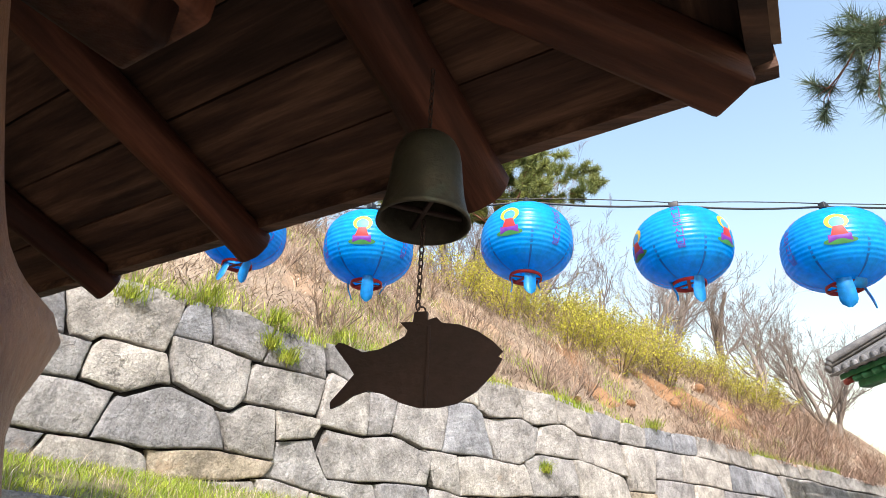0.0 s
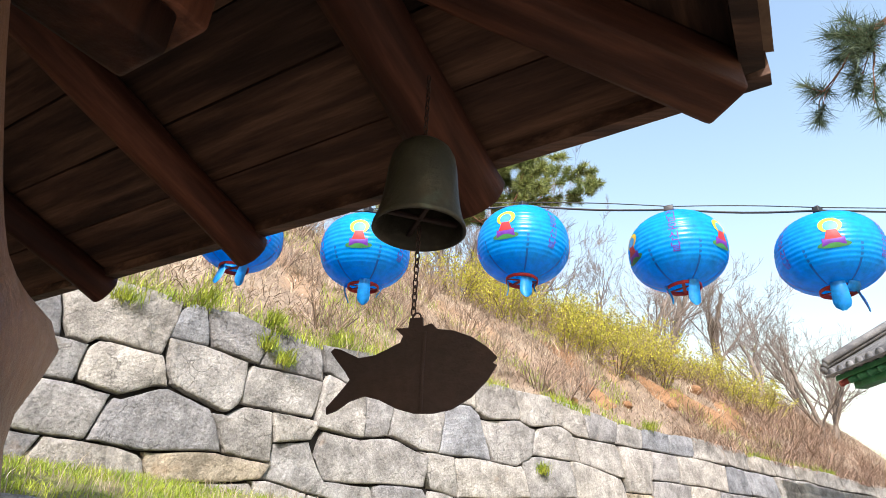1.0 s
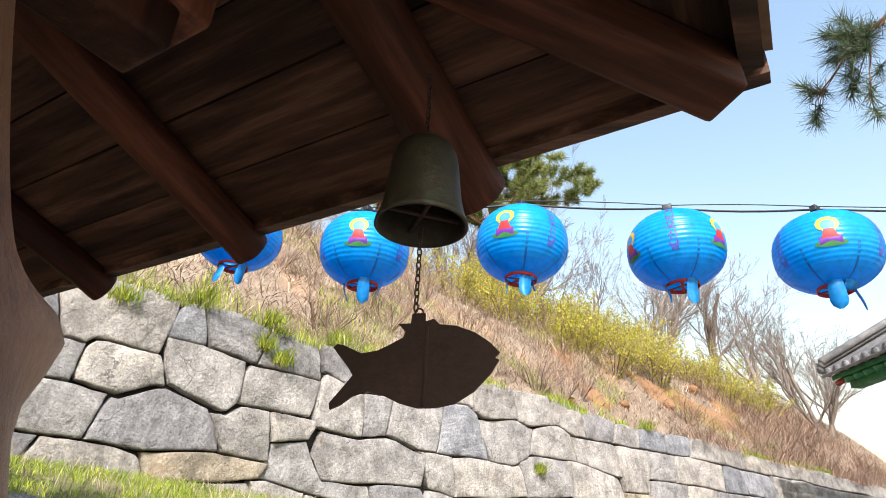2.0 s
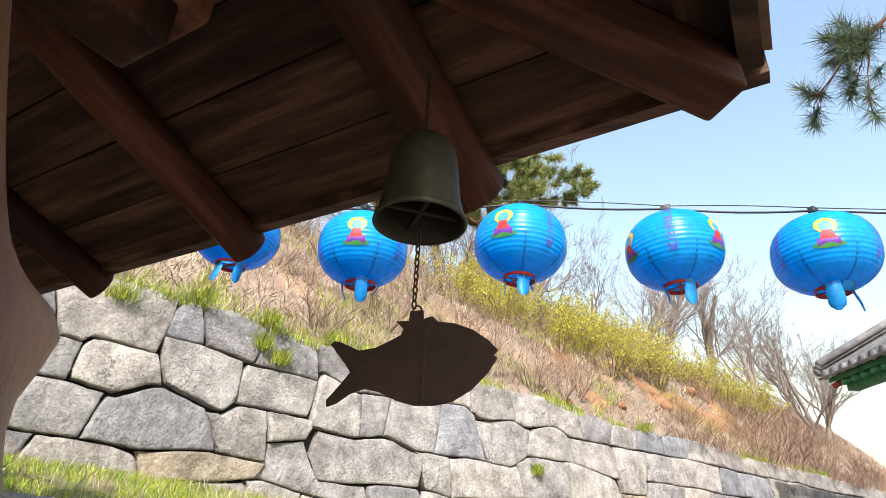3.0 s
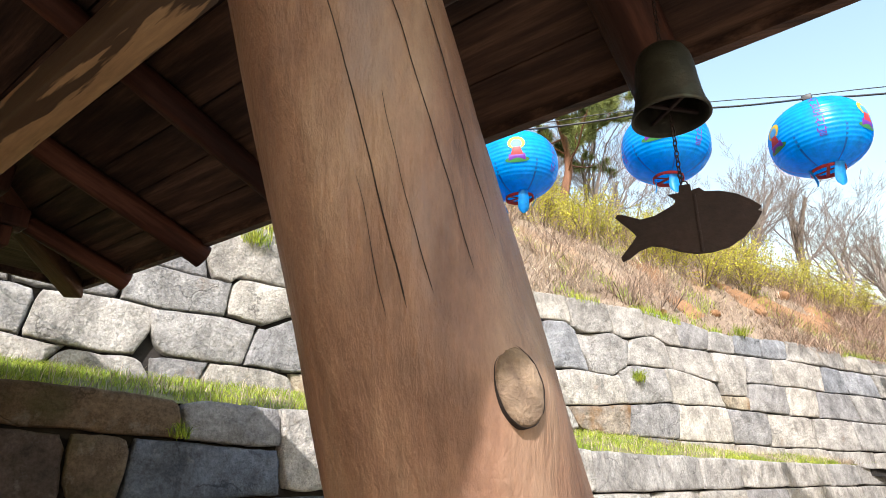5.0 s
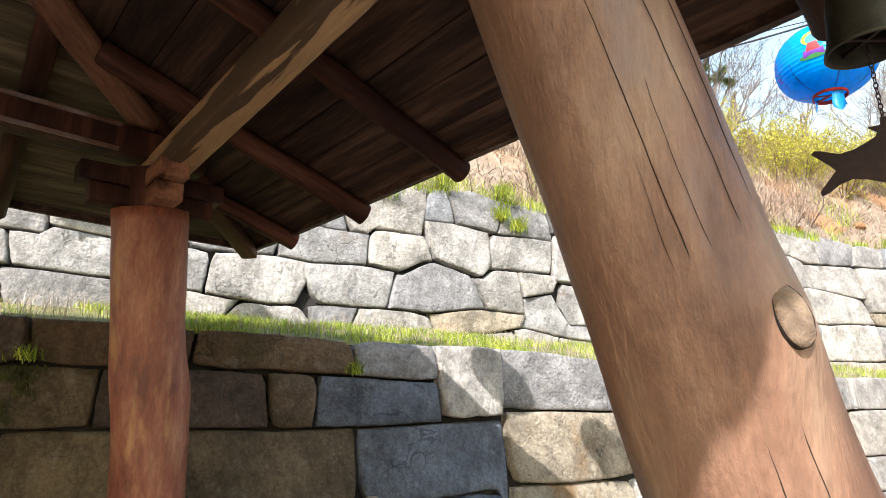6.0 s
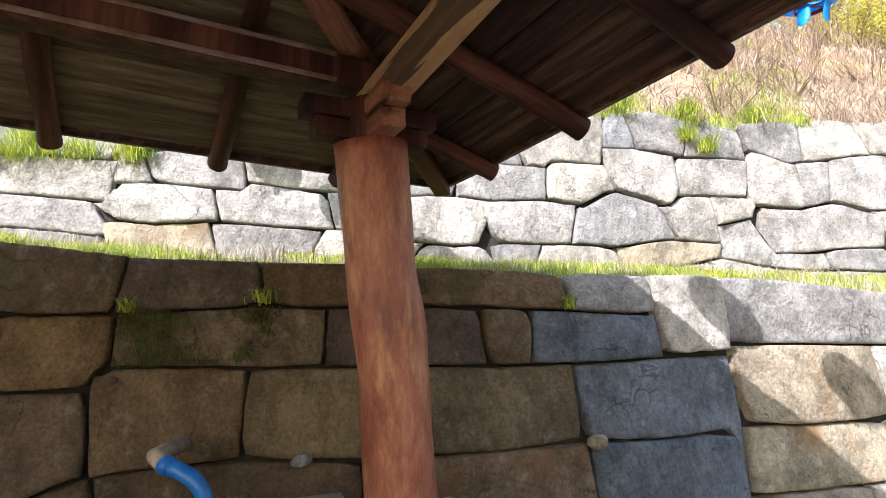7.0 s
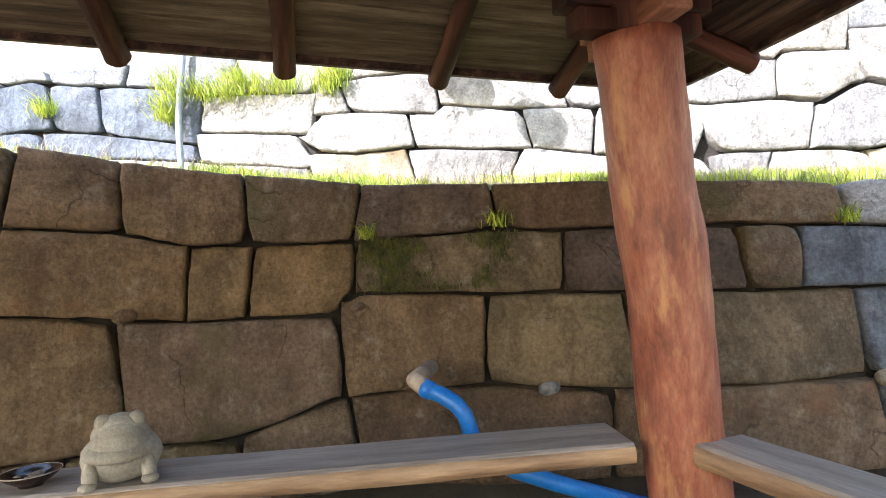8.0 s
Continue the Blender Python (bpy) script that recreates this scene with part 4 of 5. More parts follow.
def lantern(loc, turn, tilt=0.0):
    th = thing("paper_lantern", loc, "round ribbed blue cloth lantern with red-banded mouth and ribbon tails", "lantern", "lanterns on the cable")
    base = Matrix.Translation(loc) @ pose(0, 0, 0, tilt, 0, turn)
    prof = []
    n_ = 88
    for i in range(n_ + 1):
        t = math.sin(radians(-72 + 152 * i / n_))
        rib = 0.0022 * abs(math.sin(math.pi * i / 4)) * (1 if i > 18 else 0.35)
        prof.append((lantern_r(t) + rib, LH * t))
    prof.append((0.045, LH * 0.985))
    part("shade", lathe(prof, 48), BLUE, th, m=base)
    tb = math.sin(radians(-72))
    rb = lantern_r(tb)
    band = lathe([(rb + 0.002, LH * tb + 0.004), (rb + 0.003, LH * tb - 0.012), (rb, LH * tb - 0.012), (rb - 0.002, LH * tb + 0.003)], 40)
    part("mouth_band", band, RED, th, m=base)
    part("mouth_cross", join(box(-rb, rb, -0.006, 0.006, LH * tb - 0.006, LH * tb - 0.002, 0.001), moved(box(-rb, rb, -0.005, 0.005, LH * tb - 0.0055, LH * tb - 0.0025, 0.001), pose(0, 0, 0, 0, 0, 62))), RED, th, m=base)
    face = -90 - turn
    kind_ = int(abs(loc[0]) * 10) % 3
    tails = (((face + 12, 0.10, 0.024), (face - 95, 0.075, 0.010), (face + 100, 0.05, 0.007)), ((face + 38, 0.11, 0.026), (face - 62, 0.055, 0.012), (face + 165, 0.05, 0.02)),
             ((face - 34, 0.105, 0.028), (face + 58, 0.10, 0.022), (face + 10, 0.034, 0.026)))[kind_]
    for lon, ln, w in tails:
        verts, faces = [], []
        for i in range(9):
            q = i / 8
            out = rb + 0.004 + 0.012 * math.sin(q * 2.6 + lon)
            z = LH * tb + 0.006 - ln * q
            ww = w * (0.8 + 0.2 * math.sin(q * 2.2)) * (1 if q < 0.7 else math.sqrt(max(0.04, 1 - ((q - 0.7) / 0.3) ** 2)))
            for y in (-1, 0, 1):
                for dr in (0, 0.0012):
                    verts.append(pose(0, 0, 0, 0, 0, lon) @ Vector((out + dr - 0.003 * y * y, y * ww / 2 * 2, z)))
        for i in range(8):
            for a in (0, 2):
                p = 6 * i + a
                faces += [[p, p + 2, p + 8, p + 6], [p + 1, p + 7, p + 9, p + 3]]
            faces += [[6 * i, 6 * i + 6, 6 * i + 7, 6 * i + 1], [6 * i + 4, 6 * i + 5, 6 * i + 11, 6 * i + 10]]
        part("ribbon_tail", (verts, faces), TAIL, th, m=base)
    # shadows of the wires inside, painted as darker strips on the lower half
    seam = []
    for i in range(13):
        la = -12 - 58 * i / 12
        seam += [on_lantern(-1.6, la, 0.0016), on_lantern(1.6, la, 0.0016)]
    wire_shadow_me = None
    for k in range(6):
        ob = part("seam", wire_shadow_me or (seam, [[2 * i, 2 * i + 1, 2 * i + 3, 2 * i + 2] for i in range(12)]), WIRE_SHADOW, th, m=base @ pose(0, 0, 0, 0, 0, 60 * k + 28))
        wire_shadow_me = ob.data
    # two printed pictures as plain shapes, and the greeting between them
    for lon in (-60, 60, 180):
        part("print_halo", patch(oval(0.036, 0.034), lon, 12, 0.0036), YELLOW, th, m=base)
        part("print_disc", patch(oval(0.022, 0.024), lon, 10, 0.0042), PALE, th, m=base)
        part("print_cloth", patch([(-0.026, -0.02), (0.026, -0.02), (0.014, 0.016), (-0.014, 0.016)], lon, -2, 0.0048), RED, th, m=base)
        part("print_green", patch(oval(0.050, 0.014), lon, -17, 0.0036), GREEN, th, m=base)
        part("print_base", patch([(-0.036, -0.016), (0.036, -0.016), (0.033, 0.014), (-0.033, 0.014)], lon, -12.5, 0.0042), PURPLE, th, m=base)
    for lon in (0, 120, 240):
        part("greeting", written("부처님오신날", lon, 52, 0.041), PURPLE, th, m=base)
    part("top_ring", tube([(0.045 * math.cos(t), 0.045 * math.sin(t), LH * 0.985) for t in np.linspace(0, 6.2832, 25)], 0.002, 6, False), CABLE, th, m=base)
    part("hook", tube([(0, 0, LH + 0.035), (0.006, 0, LH + 0.02), (0.02, 0, LH + 0.005), (0.045, 0, LH * 0.985)], 0.0015, 6), CABLE, th, m=base)
    part("cable_clip", box(-0.012, 0.012, -0.018, 0.018, LH + 0.026, LH + 0.052, 0.003), CABLE, th, m=base)
    part("hook", tube([(0, 0, LH + 0.035), (-0.006, 0, LH + 0.02), (-0.02, 0, LH + 0.005), (-0.045, 0, LH * 0.985)], 0.0015, 6), CABLE, th, m=base)
    return th


LANT = [((-4.22, 2.28, 3.18), 20, 0), ((-3.75, 2.25, 3.07), 70, 0), ((-3.1, 2.2, 2.95), 120, 0), ((-2.52, 2.15, 2.85), 200, 0), ((-1.92, 2.1, 2.76), 260, 0), ((-1.44, 2.03, 2.67), 15, 0), ((-0.90, 1.95, 2.60), 310, 0), ((-0.24, 1.97, 2.545), 330, 0), ((0.33, 1.84, 2.43), 329, 3),
        ((0.955, 1.78, 2.452), 302, -3), ((1.54, 1.735, 2.43), 246, 2), ((2.08, 1.68, 2.415), 302, -2)]
for loc, turn, tilt in LANT:
    lantern(loc, turn, tilt)
tops_l = [Vector(l[0]) + Vector((0, 0, LH + 0.036)) for l in LANT]
ends = [Vector((-9.0, 2.9, 4.3)), *tops_l, Vector((7.62, 4.6, 4.5))]
for dz, r in ((0.0, 0.0045), (0.014, 0.0022)):
    pts = []
    for a, b in zip(ends, ends[1:]):
        for q in range(6):
            t = q / 6
            pts.append(a.lerp(b, t) + Vector((0, 0, dz + (0.006 if dz else -0.012) * math.sin(math.pi * t))))
    pts.append(ends[-1])
    tagged(part("cable", tube(pts, r, 8), CABLE), "thin black overhead cable carrying the lanterns", "cable", "overhead cables")

# drying cracks of the leaning post
for lon, z0, z1, drift, wide, sd in ((-86, 0.6, 2.0, -1, 0.0011, 1.0), (-37, 1.3, 2.02, 4, 0.0009, 2.0), (-108, 0.6, 1.65, -6, 0.0008, 3.0), (-57, 1.35, 1.85, 2, 0.0008, 4.0), (-66, 0.6, 1.2, -3, 0.0009, 5.0),
                                     (-97, 1.0, 1.5, 2, 0.0006, 6.0), (-75, 1.32, 1.6, 2, 0.0006, 7.0), (-140, 1.1, 1.8, 3, 0.0006, 8.0), (-125, 0.7, 1.2, 2, 0.0007, 9.0)):
    part("drying_crack", crack(post_1_axis, lambda z: 0.158 - 0.01 * z / 2.07, lon, z0, z1, drift, wide, sd), BARKEDGE, post_1)

# ---------------------------------------------------------------- pipe, conduit, frog, bowl
pipe = thing("drain_pipe", (-2.9, 1.25, 0.5), "bright blue plastic drain pipe coming out of the stone wall", "pipe")
pts = [(-2.98, 1.02, 0.655), (-2.91, 1.05, 0.63), (-2.85, 1.08, 0.59), (-2.815, 1.10, 0.54), (-2.81, 1.12, 0.47), (-2.81, 1.14, 0.40), (-2.77, 1.19, 0.335), (-2.69, 1.27, 0.275), (-2.55, 1.40, 0.205), (-2.2, 1.75, 0.05)]
part("pipe_run", tube(pts, 0.038, 20), PIPE, pipe)
part("pipe_end", tube([(-3.2, 1.27, 0.70), (-3.06, 1.03, 0.685), (-2.975, 1.018, 0.657)], 0.0405, 20), PIPE_END, pipe, "scuffed grey pipe stub in the wall")
part("coupling", tube([(-2.99, 1.02, 0.66), (-2.95, 1.033, 0.645)], 0.0435, 20), PIPE, pipe)
cond = thing("conduit", on_wall(UP, 1.6, 2.2, 0.07, 2.6), "grey corrugated cable conduit hanging down the upper wall", "conduit")
pts, rad = [], []
for i in range(120):
    z = 2.16 + 1.3 * i / 119
    p = on_wall(UP, 1.60 - 0.02 * (z - 2.2) + 0.012 * math.sin(z * 4), z, 0.075 + 0.02 * math.sin(z * 3), 2.6)
    pts.append(p)
    rad.append(0.030 if i % 2 else 0.025)
part("hose", tube(pts, rad, 12), CONDUIT, cond)


def blob(rx, ry, rz, m, p=2.0, seg=20, seed=0.0):
    """A rough rounded lump."""
    verts, faces = [], []
    for i in range(13):
        la = -math.pi / 2 + math.pi * i / 12
        for k in range(seg):
            lo = 2 * math.pi * k / seg
            v = Vector((math.cos(la) * math.cos(lo), math.cos(la) * math.sin(lo), math.sin(la)))
            f = 1 + 0.05 * noise.noise(v * 2.5 + Vector((seed, 0, 0)))
            verts.append(m @ Vector((v.x * rx * f, v.y * ry * f, v.z * rz * f)))
    for i in range(12):
        for k in range(seg):
            faces.append([i * seg + k, i * seg + (k + 1) % seg, (i + 1) * seg + (k + 1) % seg, (i + 1) * seg + k])
    return verts, faces


fr = pose(-3.44, -0.115, 0.48, 0, 0, -22) @ Matrix.Diagonal((1, 1, 1.13, 1))
frog_geo = join(
    blob(0.115, 0.138, 0.09, pose(-0.015, 0, 0.08), seed=1), blob(0.085, 0.10, 0.085, pose(0.03, 0, 0.115, 0, -12, 0), seed=2),
    blob(0.085, 0.118, 0.03, pose(0.055, 0, 0.105, 0, 10, 0), seed=8), blob(0.07, 0.10, 0.06, pose(0.01, 0, 0.15), seed=3),
    blob(0.03, 0.03, 0.03, pose(0.02, 0.055, 0.192), seed=4), blob(0.03, 0.03, 0.03, pose(0.02, -0.055, 0.192), seed=5), blob(0.075, 0.085, 0.05, pose(0.0, 0, 0.168), seed=11),
    blob(0.032, 0.026, 0.05, pose(0.075, 0.095, 0.04), seed=6), blob(0.032, 0.026, 0.05, pose(0.075, -0.095, 0.04), seed=7),
    blob(0.04, 0.03, 0.016, pose(0.095, 0.1, 0.014), seed=9), blob(0.04, 0.03, 0.016, pose(0.095, -0.1, 0.014), seed=10))
tagged(part("stone_frog", frog_geo, FROG, m=fr), "squat carved grey granite frog sitting on the bench", "statue")
bowl = thing("offering_bowl", (-3.67, -0.36, 0.48), "small dark glazed bowl with coins on the bench", "bowl")
bm_ = pose(-3.67, -0.36, 0.48)
part("bowl_body", lathe([(0.002, 0.0), (0.04, 0.0), (0.043, 0.008), (0.055, 0.014), (0.085, 0.034), (0.10, 0.05), (0.1015, 0.053), (0.097, 0.052), (0.08, 0.037), (0.05, 0.02), (0.002, 0.015)], 36), GLAZE, bowl, m=bm_)
part("bowl_rim", lathe([(0.0985, 0.0515), (0.1005, 0.0545), (0.1025, 0.0515), (0.1005, 0.05)], 36), PIPE_END, bowl, "worn pale rim", m=bm_)
random.seed(12)
disc = lathe([(0.0005, 0.0), (0.012, 0.0), (0.0125, 0.001), (0.012, 0.002), (0.0005, 0.002)], 14)
coin_me = None
for i in range(16):
    a, r = random.uniform(0, 6.28), 0.055 * random.random() ** 0.6
    c = part("coin", coin_me or disc, COIN, None, m=pose(-3.67 + r * math.cos(a), -0.36 + r * math.sin(a), 0.48 + 0.022 + 0.25 * r + 0.004 * (i % 4), random.uniform(-14, 14), random.uniform(-14, 14), 0))
    tagged(c, "small copper and silver coin lying in the bowl", "coin", "coins in the bowl")
    coin_me = c.data


# ---------------------------------------------------------------- plants
def blades(places, tall, wide, bend, seed, lean=(0, 0, 0)):
    """Many thin grass blades: places of their feet, heights from tall[0] to tall[1]."""
    rng = np.random.default_rng(seed)
    verts, faces = [], []
    for p in places:
        h = rng.uniform(*tall)
        a = rng.uniform(0, 2 * math.pi)
        dx, dy = math.cos(a), math.sin(a)
        w = wide * rng.uniform(0.6, 1.3)
        b = bend * h * rng.uniform(0.1, 1.0)
        c = rng.uniform(0, 2 * math.pi)
        bx, by = math.cos(c) * b + lean[0] * h, math.sin(c) * b + lean[1] * h
        k = len(verts)
        x, y, z = p
        verts += [(x - dx * w, y - dy * w, z - 0.01), (x + dx * w, y + dy * w, z - 0.01),
                  (x + bx * 0.35 + dx * w * 0.7, y + by * 0.35 + dy * w * 0.7, z + h * 0.6), (x + bx * 0.35 - dx * w * 0.7, y + by * 0.35 - dy * w * 0.7, z + h * 0.6),
                  (x + bx, y + by, z + h * (1 - 0.25 * abs(lean[2])))]
        faces += [[k, k + 1, k + 2, k + 3], [k + 3, k + 2, k + 4]]
    return verts, faces


rng = np.random.default_rng(7)


def ledge_place(i01, t):
    s_lo, s_up = -5.5 + 28.2 * i01, -7.8 + 35.0 * i01
    a = on_wall(LOW, s_lo, LOW_LINES[0](s_lo), -0.1, 0.9)
    b = on_wall(UP, s_up, 1.9, -0.1, 2.6)
    p = a.lerp(b, t)
    za, zb = LOW_LINES[0](s_lo) - 0.03, UP_LINES[6](s_up) + 0.13
    p.z = za + (zb - za) * t**0.9 + 0.03 * noise.noise(Vector((p.x * 2, p.y * 2, 1)))
    return p


spots = []
while len(spots) < 26000:
    i01 = 0.12 + 0.68 * rng.random() ** 1.3
    t = rng.random() ** 1.2
    p = ledge_place(i01, t)
    n_ = noise.noise(p * 1.1) + 0.5 * noise.noise(p * 3.5)
    if n_ + 0.10 > rng.random() * 0.7:
        spots.append(p)
while len(spots) < 42000:
    p = ledge_place(0.34 + 0.24 * rng.random(), rng.random() ** 0.7)
    if noise.noise(p * 1.6) + 0.5 * noise.noise(p * 5) + 0.3 > rng.random() * 0.8:
        spots.append(p)
tagged(part("ledge_grass", blades(spots, (0.012, 0.08), 0.0032, 1.6, 1), GRASS), "bright green spring grass on the ledge", "grass", kind="stuff")
straw = [ledge_place(0.12 + 0.68 * rng.random(), rng.random()) for _ in range(7500)]
tagged(part("ledge_straw", blades(straw, (0.03, 0.16), 0.0022, 1.0, 2), STRAW), "thin dry stalks among the ledge grass", "dry grass", kind="stuff")

spots = []
while len(spots) < 42000:
    s = 3.0 + 26 * rng.random()
    o = 0.12 + 9.5 * rng.random() ** 1.5
    p = hill_place(s, o)
    soil = noise.noise(Vector((p.x * 0.32 + 5, p.y * 0.32, p.z * 0.4)))
    bare = 14.6 < s < 21.4 and 0.7 < o < 2.5 and rng.random() < 0.45
    if soil < 0.12 + 0.3 * rng.random() and not bare:
        spots.append(p)
tagged(part("hill_dry_grass", blades(spots, (0.04, 0.2), 0.006, 2.6, 3), STRAW), "matted pale dry grass on the slope", "dry grass", kind="stuff")
verts, faces = [], []
NB, MB = 44, 18
for i in range(NB):
    for k in range(MB):
        s, o = 14.0 + 8.5 * i / (NB - 1), 0.35 + 1.9 * k / (MB - 1)
        e = min((s - 14.0) / 1.2, (22.5 - s) / 1.5, (o - 0.35) / 0.5, (2.25 - o) / 0.9) - 0.25 + 1.3 * noise.noise(Vector((s * 0.9, o * 1.4, 3)))
        p = hill_place(s, o)
        verts.append(p + Vector((0, 0, min(0.06, -0.12 + 0.16 * e) + 0.05 * noise.noise(p * 3))))
for i in range(NB - 1):
    for k in range(MB - 1):
        a = i * MB + k
        faces.append([a, a + MB, a + MB + 1, a + 1])
tagged(part("bare_soil", (verts, faces), SOIL), "bare crumbling orange soil on the slope", "soil", kind="structure")
brush = []
while len(brush) < 34000:
    s, o = 4.5 + 24 * rng.random(), 0.25 + 8 * rng.random() ** 1.3
    p = hill_place(s, o)
    bare = 14.5 < s < 21.5 and 0.6 < o < 2.6
    if noise.noise(Vector((p.x * 0.8, p.y * 0.8, 9))) < -0.05 or (bare and rng.random() < 0.12):
        continue
    spread = rng.uniform(0.05, 0.2)
    for _ in range(int(rng.integers(25, 60))):
        brush.append(p + Vector((rng.normal(0, spread), rng.normal(0, spread), -0.02)))
half = len(brush) // 2
tagged(part("hill_brush", blades(brush[:half], (0.12, 0.5), 0.0042, 1.5, 4), TWIG), "brown leafless brushwood in clumps on the slope", "brush", kind="stuff")
tagged(part("hill_pale_brush", blades(brush[half:], (0.10, 0.42), 0.0045, 1.8, 14), STRAW), "pale dry brushwood in clumps on the slope", "brush", kind="stuff")
red_brush = []
while len(red_brush) < 15000:
    s, o = 17.2 + 10 * rng.random(), 0.12 + 2.6 * rng.random() ** 1.4
    p = hill_place(s, o)
    if noise.noise(Vector((p.x * 0.9, p.y * 0.9, 5))) < -0.2 or (s < 20 and o > 0.9):
        continue
    spread = rng.uniform(0.08, 0.25)
    for _ in range(int(rng.integers(30, 70))):
        red_brush.append(p + Vector((rng.normal(0, spread), rng.normal(0, spread), -0.02)))
tagged(part("hill_red_brush", blades(red_brush, (0.10, 0.46), 0.005, 2.4, 24), REDTWIG), "dense red-brown leafless brushwood above the wall", "brush", kind="stuff")
litter = []
while len(litter) < 40000:
    litter.append(hill_place(5 + 20 * rng.random(), 0.15 + 5.5 * rng.random() ** 1.3))
tagged(part("hill_litter", blades(litter, (0.015, 0.07), 0.008, 4.0, 15), LITTER), "brown dead leaves and stalks strewn over the slope", "leaf litter", kind="stuff")
greens = []
while len(greens) < 13000:
    s, o = 4.0 + 20 * rng.random(), 0.08 + 5 * rng.random() ** 2.2
    p = hill_place(s, o)
    if noise.noise(Vector((p.x * 0.9 + 3, p.y * 0.9, 2))) > 0.12:
        greens.append(p)
tagged(part("hill_green_grass", blades(greens, (0.06, 0.2), 0.005, 0.8, 5), GRASS), "patches of fresh green grass on the slope", "grass", kind="stuff")


def tuft(place, count, spread, tall, seed, label, material=GRASS):
    r_ = np.random.default_rng(seed)
    pts = [Vector(place) + Vector((r_.normal(0, spread), r_.normal(0, spread), r_.normal(0, spread * 0.35))) for _ in range(count)]
    m = Matrix.Translation(place)
    v, f = blades(pts, tall, 0.004, 1.5, seed, (0.1, -0.45, 0.9))
    tagged(part("grass_tuft", ([Vector(q) - Vector(place) for q in v], f), material, m=m), label, "grass tuft", "tufts on the walls")


TUFTS = [(1.46, 2.86, 0.09), (1.5, 3.02, 0.10), (1.44, 2.72, 0.06), (1.8, 2.9, 0.08), (2.05, 2.88, 0.09), (2.3, 2.88, 0.09), (2.55, 2.88, 0.08), (2.1, 3.0, 0.07), (2.95, 2.84, 0.07), (3.02, 2.94, 0.08), (0.2, 2.9, 0.06), (6.8, 3.18, 0.07), (8.46, 2.99, 0.06), (8.25, 3.1, 0.05), (7.5, 3.40, 0.09),
         (9.2, 3.42, 0.10), (8.3, 3.4, 0.07), (12.6, 2.3, 0.05), (15.5, 3.3, 0.08)]
for i, (s, z, sp) in enumerate(TUFTS):
    tuft(on_wall(UP, s, z, 0.02, 2.6), 220, sp, (0.06, 0.19), 50 + i, "yellow-green grass tuft growing from a wall joint")
for i, (s, z, sp) in enumerate([(3.42, 1.42, 0.03), (2.72, 1.40, 0.02), (5.2, 1.33, 0.025)]):
    tuft(on_wall(LOW, s, z, 0.02, 0.9), 60, sp, (0.04, 0.10), 80 + i, "small green fern in a joint of the lower wall")
moss_pts = []
while len(moss_pts) < 4200:
    s, z = 2.68 + 0.95 * rng.random(), 1.10 + 0.28 * rng.random()
    p = on_wall(LOW, s, z, 0.018, 0.9)
    if noise.noise(p * 4) + 0.5 * noise.noise(p * 17) > 0.75 * rng.random() - 0.05:
        moss_pts.append(p)
tagged(part("wall_moss", blades(moss_pts, (0.004, 0.011), 0.0028, 0.8, 9, (0.3, -0.4, 0)), MOSS), "dark green moss cushion on a damp wall stone", "moss", kind="stuff")


def branching(rng_, p, d, length, r, depth, segs, spread=0.55, up=0.12, tips=None):
    """Recursive limbs as (points, radii) lists."""
    pts, rad = [p.copy()], [r]
    n_ = 4
    for i in range(n_):
        d = (d + Vector(rng_.normal(0, 0.13, 3)) + Vector((0, 0, up * 0.3))).normalized()
        p = p + d * length / n_
        pts.append(p.copy())
        rad.append(r * (1 - 0.42 * (i + 1) / n_))
    segs.append((pts, rad))
    if depth == 0:
        if tips is not None:
            tips.append((p.copy(), d.copy()))
        return
    for _ in range(int(rng_.integers(2, 4)) + (1 if depth > 3 else 0)):
        k = int(rng_.integers(1, n_ + 1))
        side = Vector(rng_.normal(0, 1, 3))
        side = (side - side.dot(d) * d).normalized()
        nd = (d + side * spread * rng_.uniform(0.7, 1.7) + Vector((0, 0, up))).normalized()
        branching(rng_, pts[k], nd, length * rng_.uniform(0.55, 0.78), rad[k] * 0.62, depth - 1, segs, spread, up, tips)


def bare_tree(loc, tall, seed, label, depth=5, r=None):
    th = thing("bare_tree", loc, label, "tree", "leafless trees on the crest")
    rg = np.random.default_rng(seed)
    segs = []
    branching(rg, Vector((0, 0, -0.2)), Vector((rg.normal(0, 0.1), rg.normal(0, 0.1), 1)).normalized(), tall * 0.40, r or tall * 0.0125, depth, segs, 0.42, 0.14)
    geo = join(*[tube(p, q, 7 if q[0] > 0.03 else 4, False) for p, q in segs[:1]])
    part("trunk", geo, BARK, th, m=Matrix.Translation(loc))
    part("crown", join(*[tube(p, [max(x, 0.004) for x in q], 5 if q[0] > 0.03 else 3, False) for p, q in segs[1:]]), BARK, th, m=Matrix.Translation(loc))
    return th


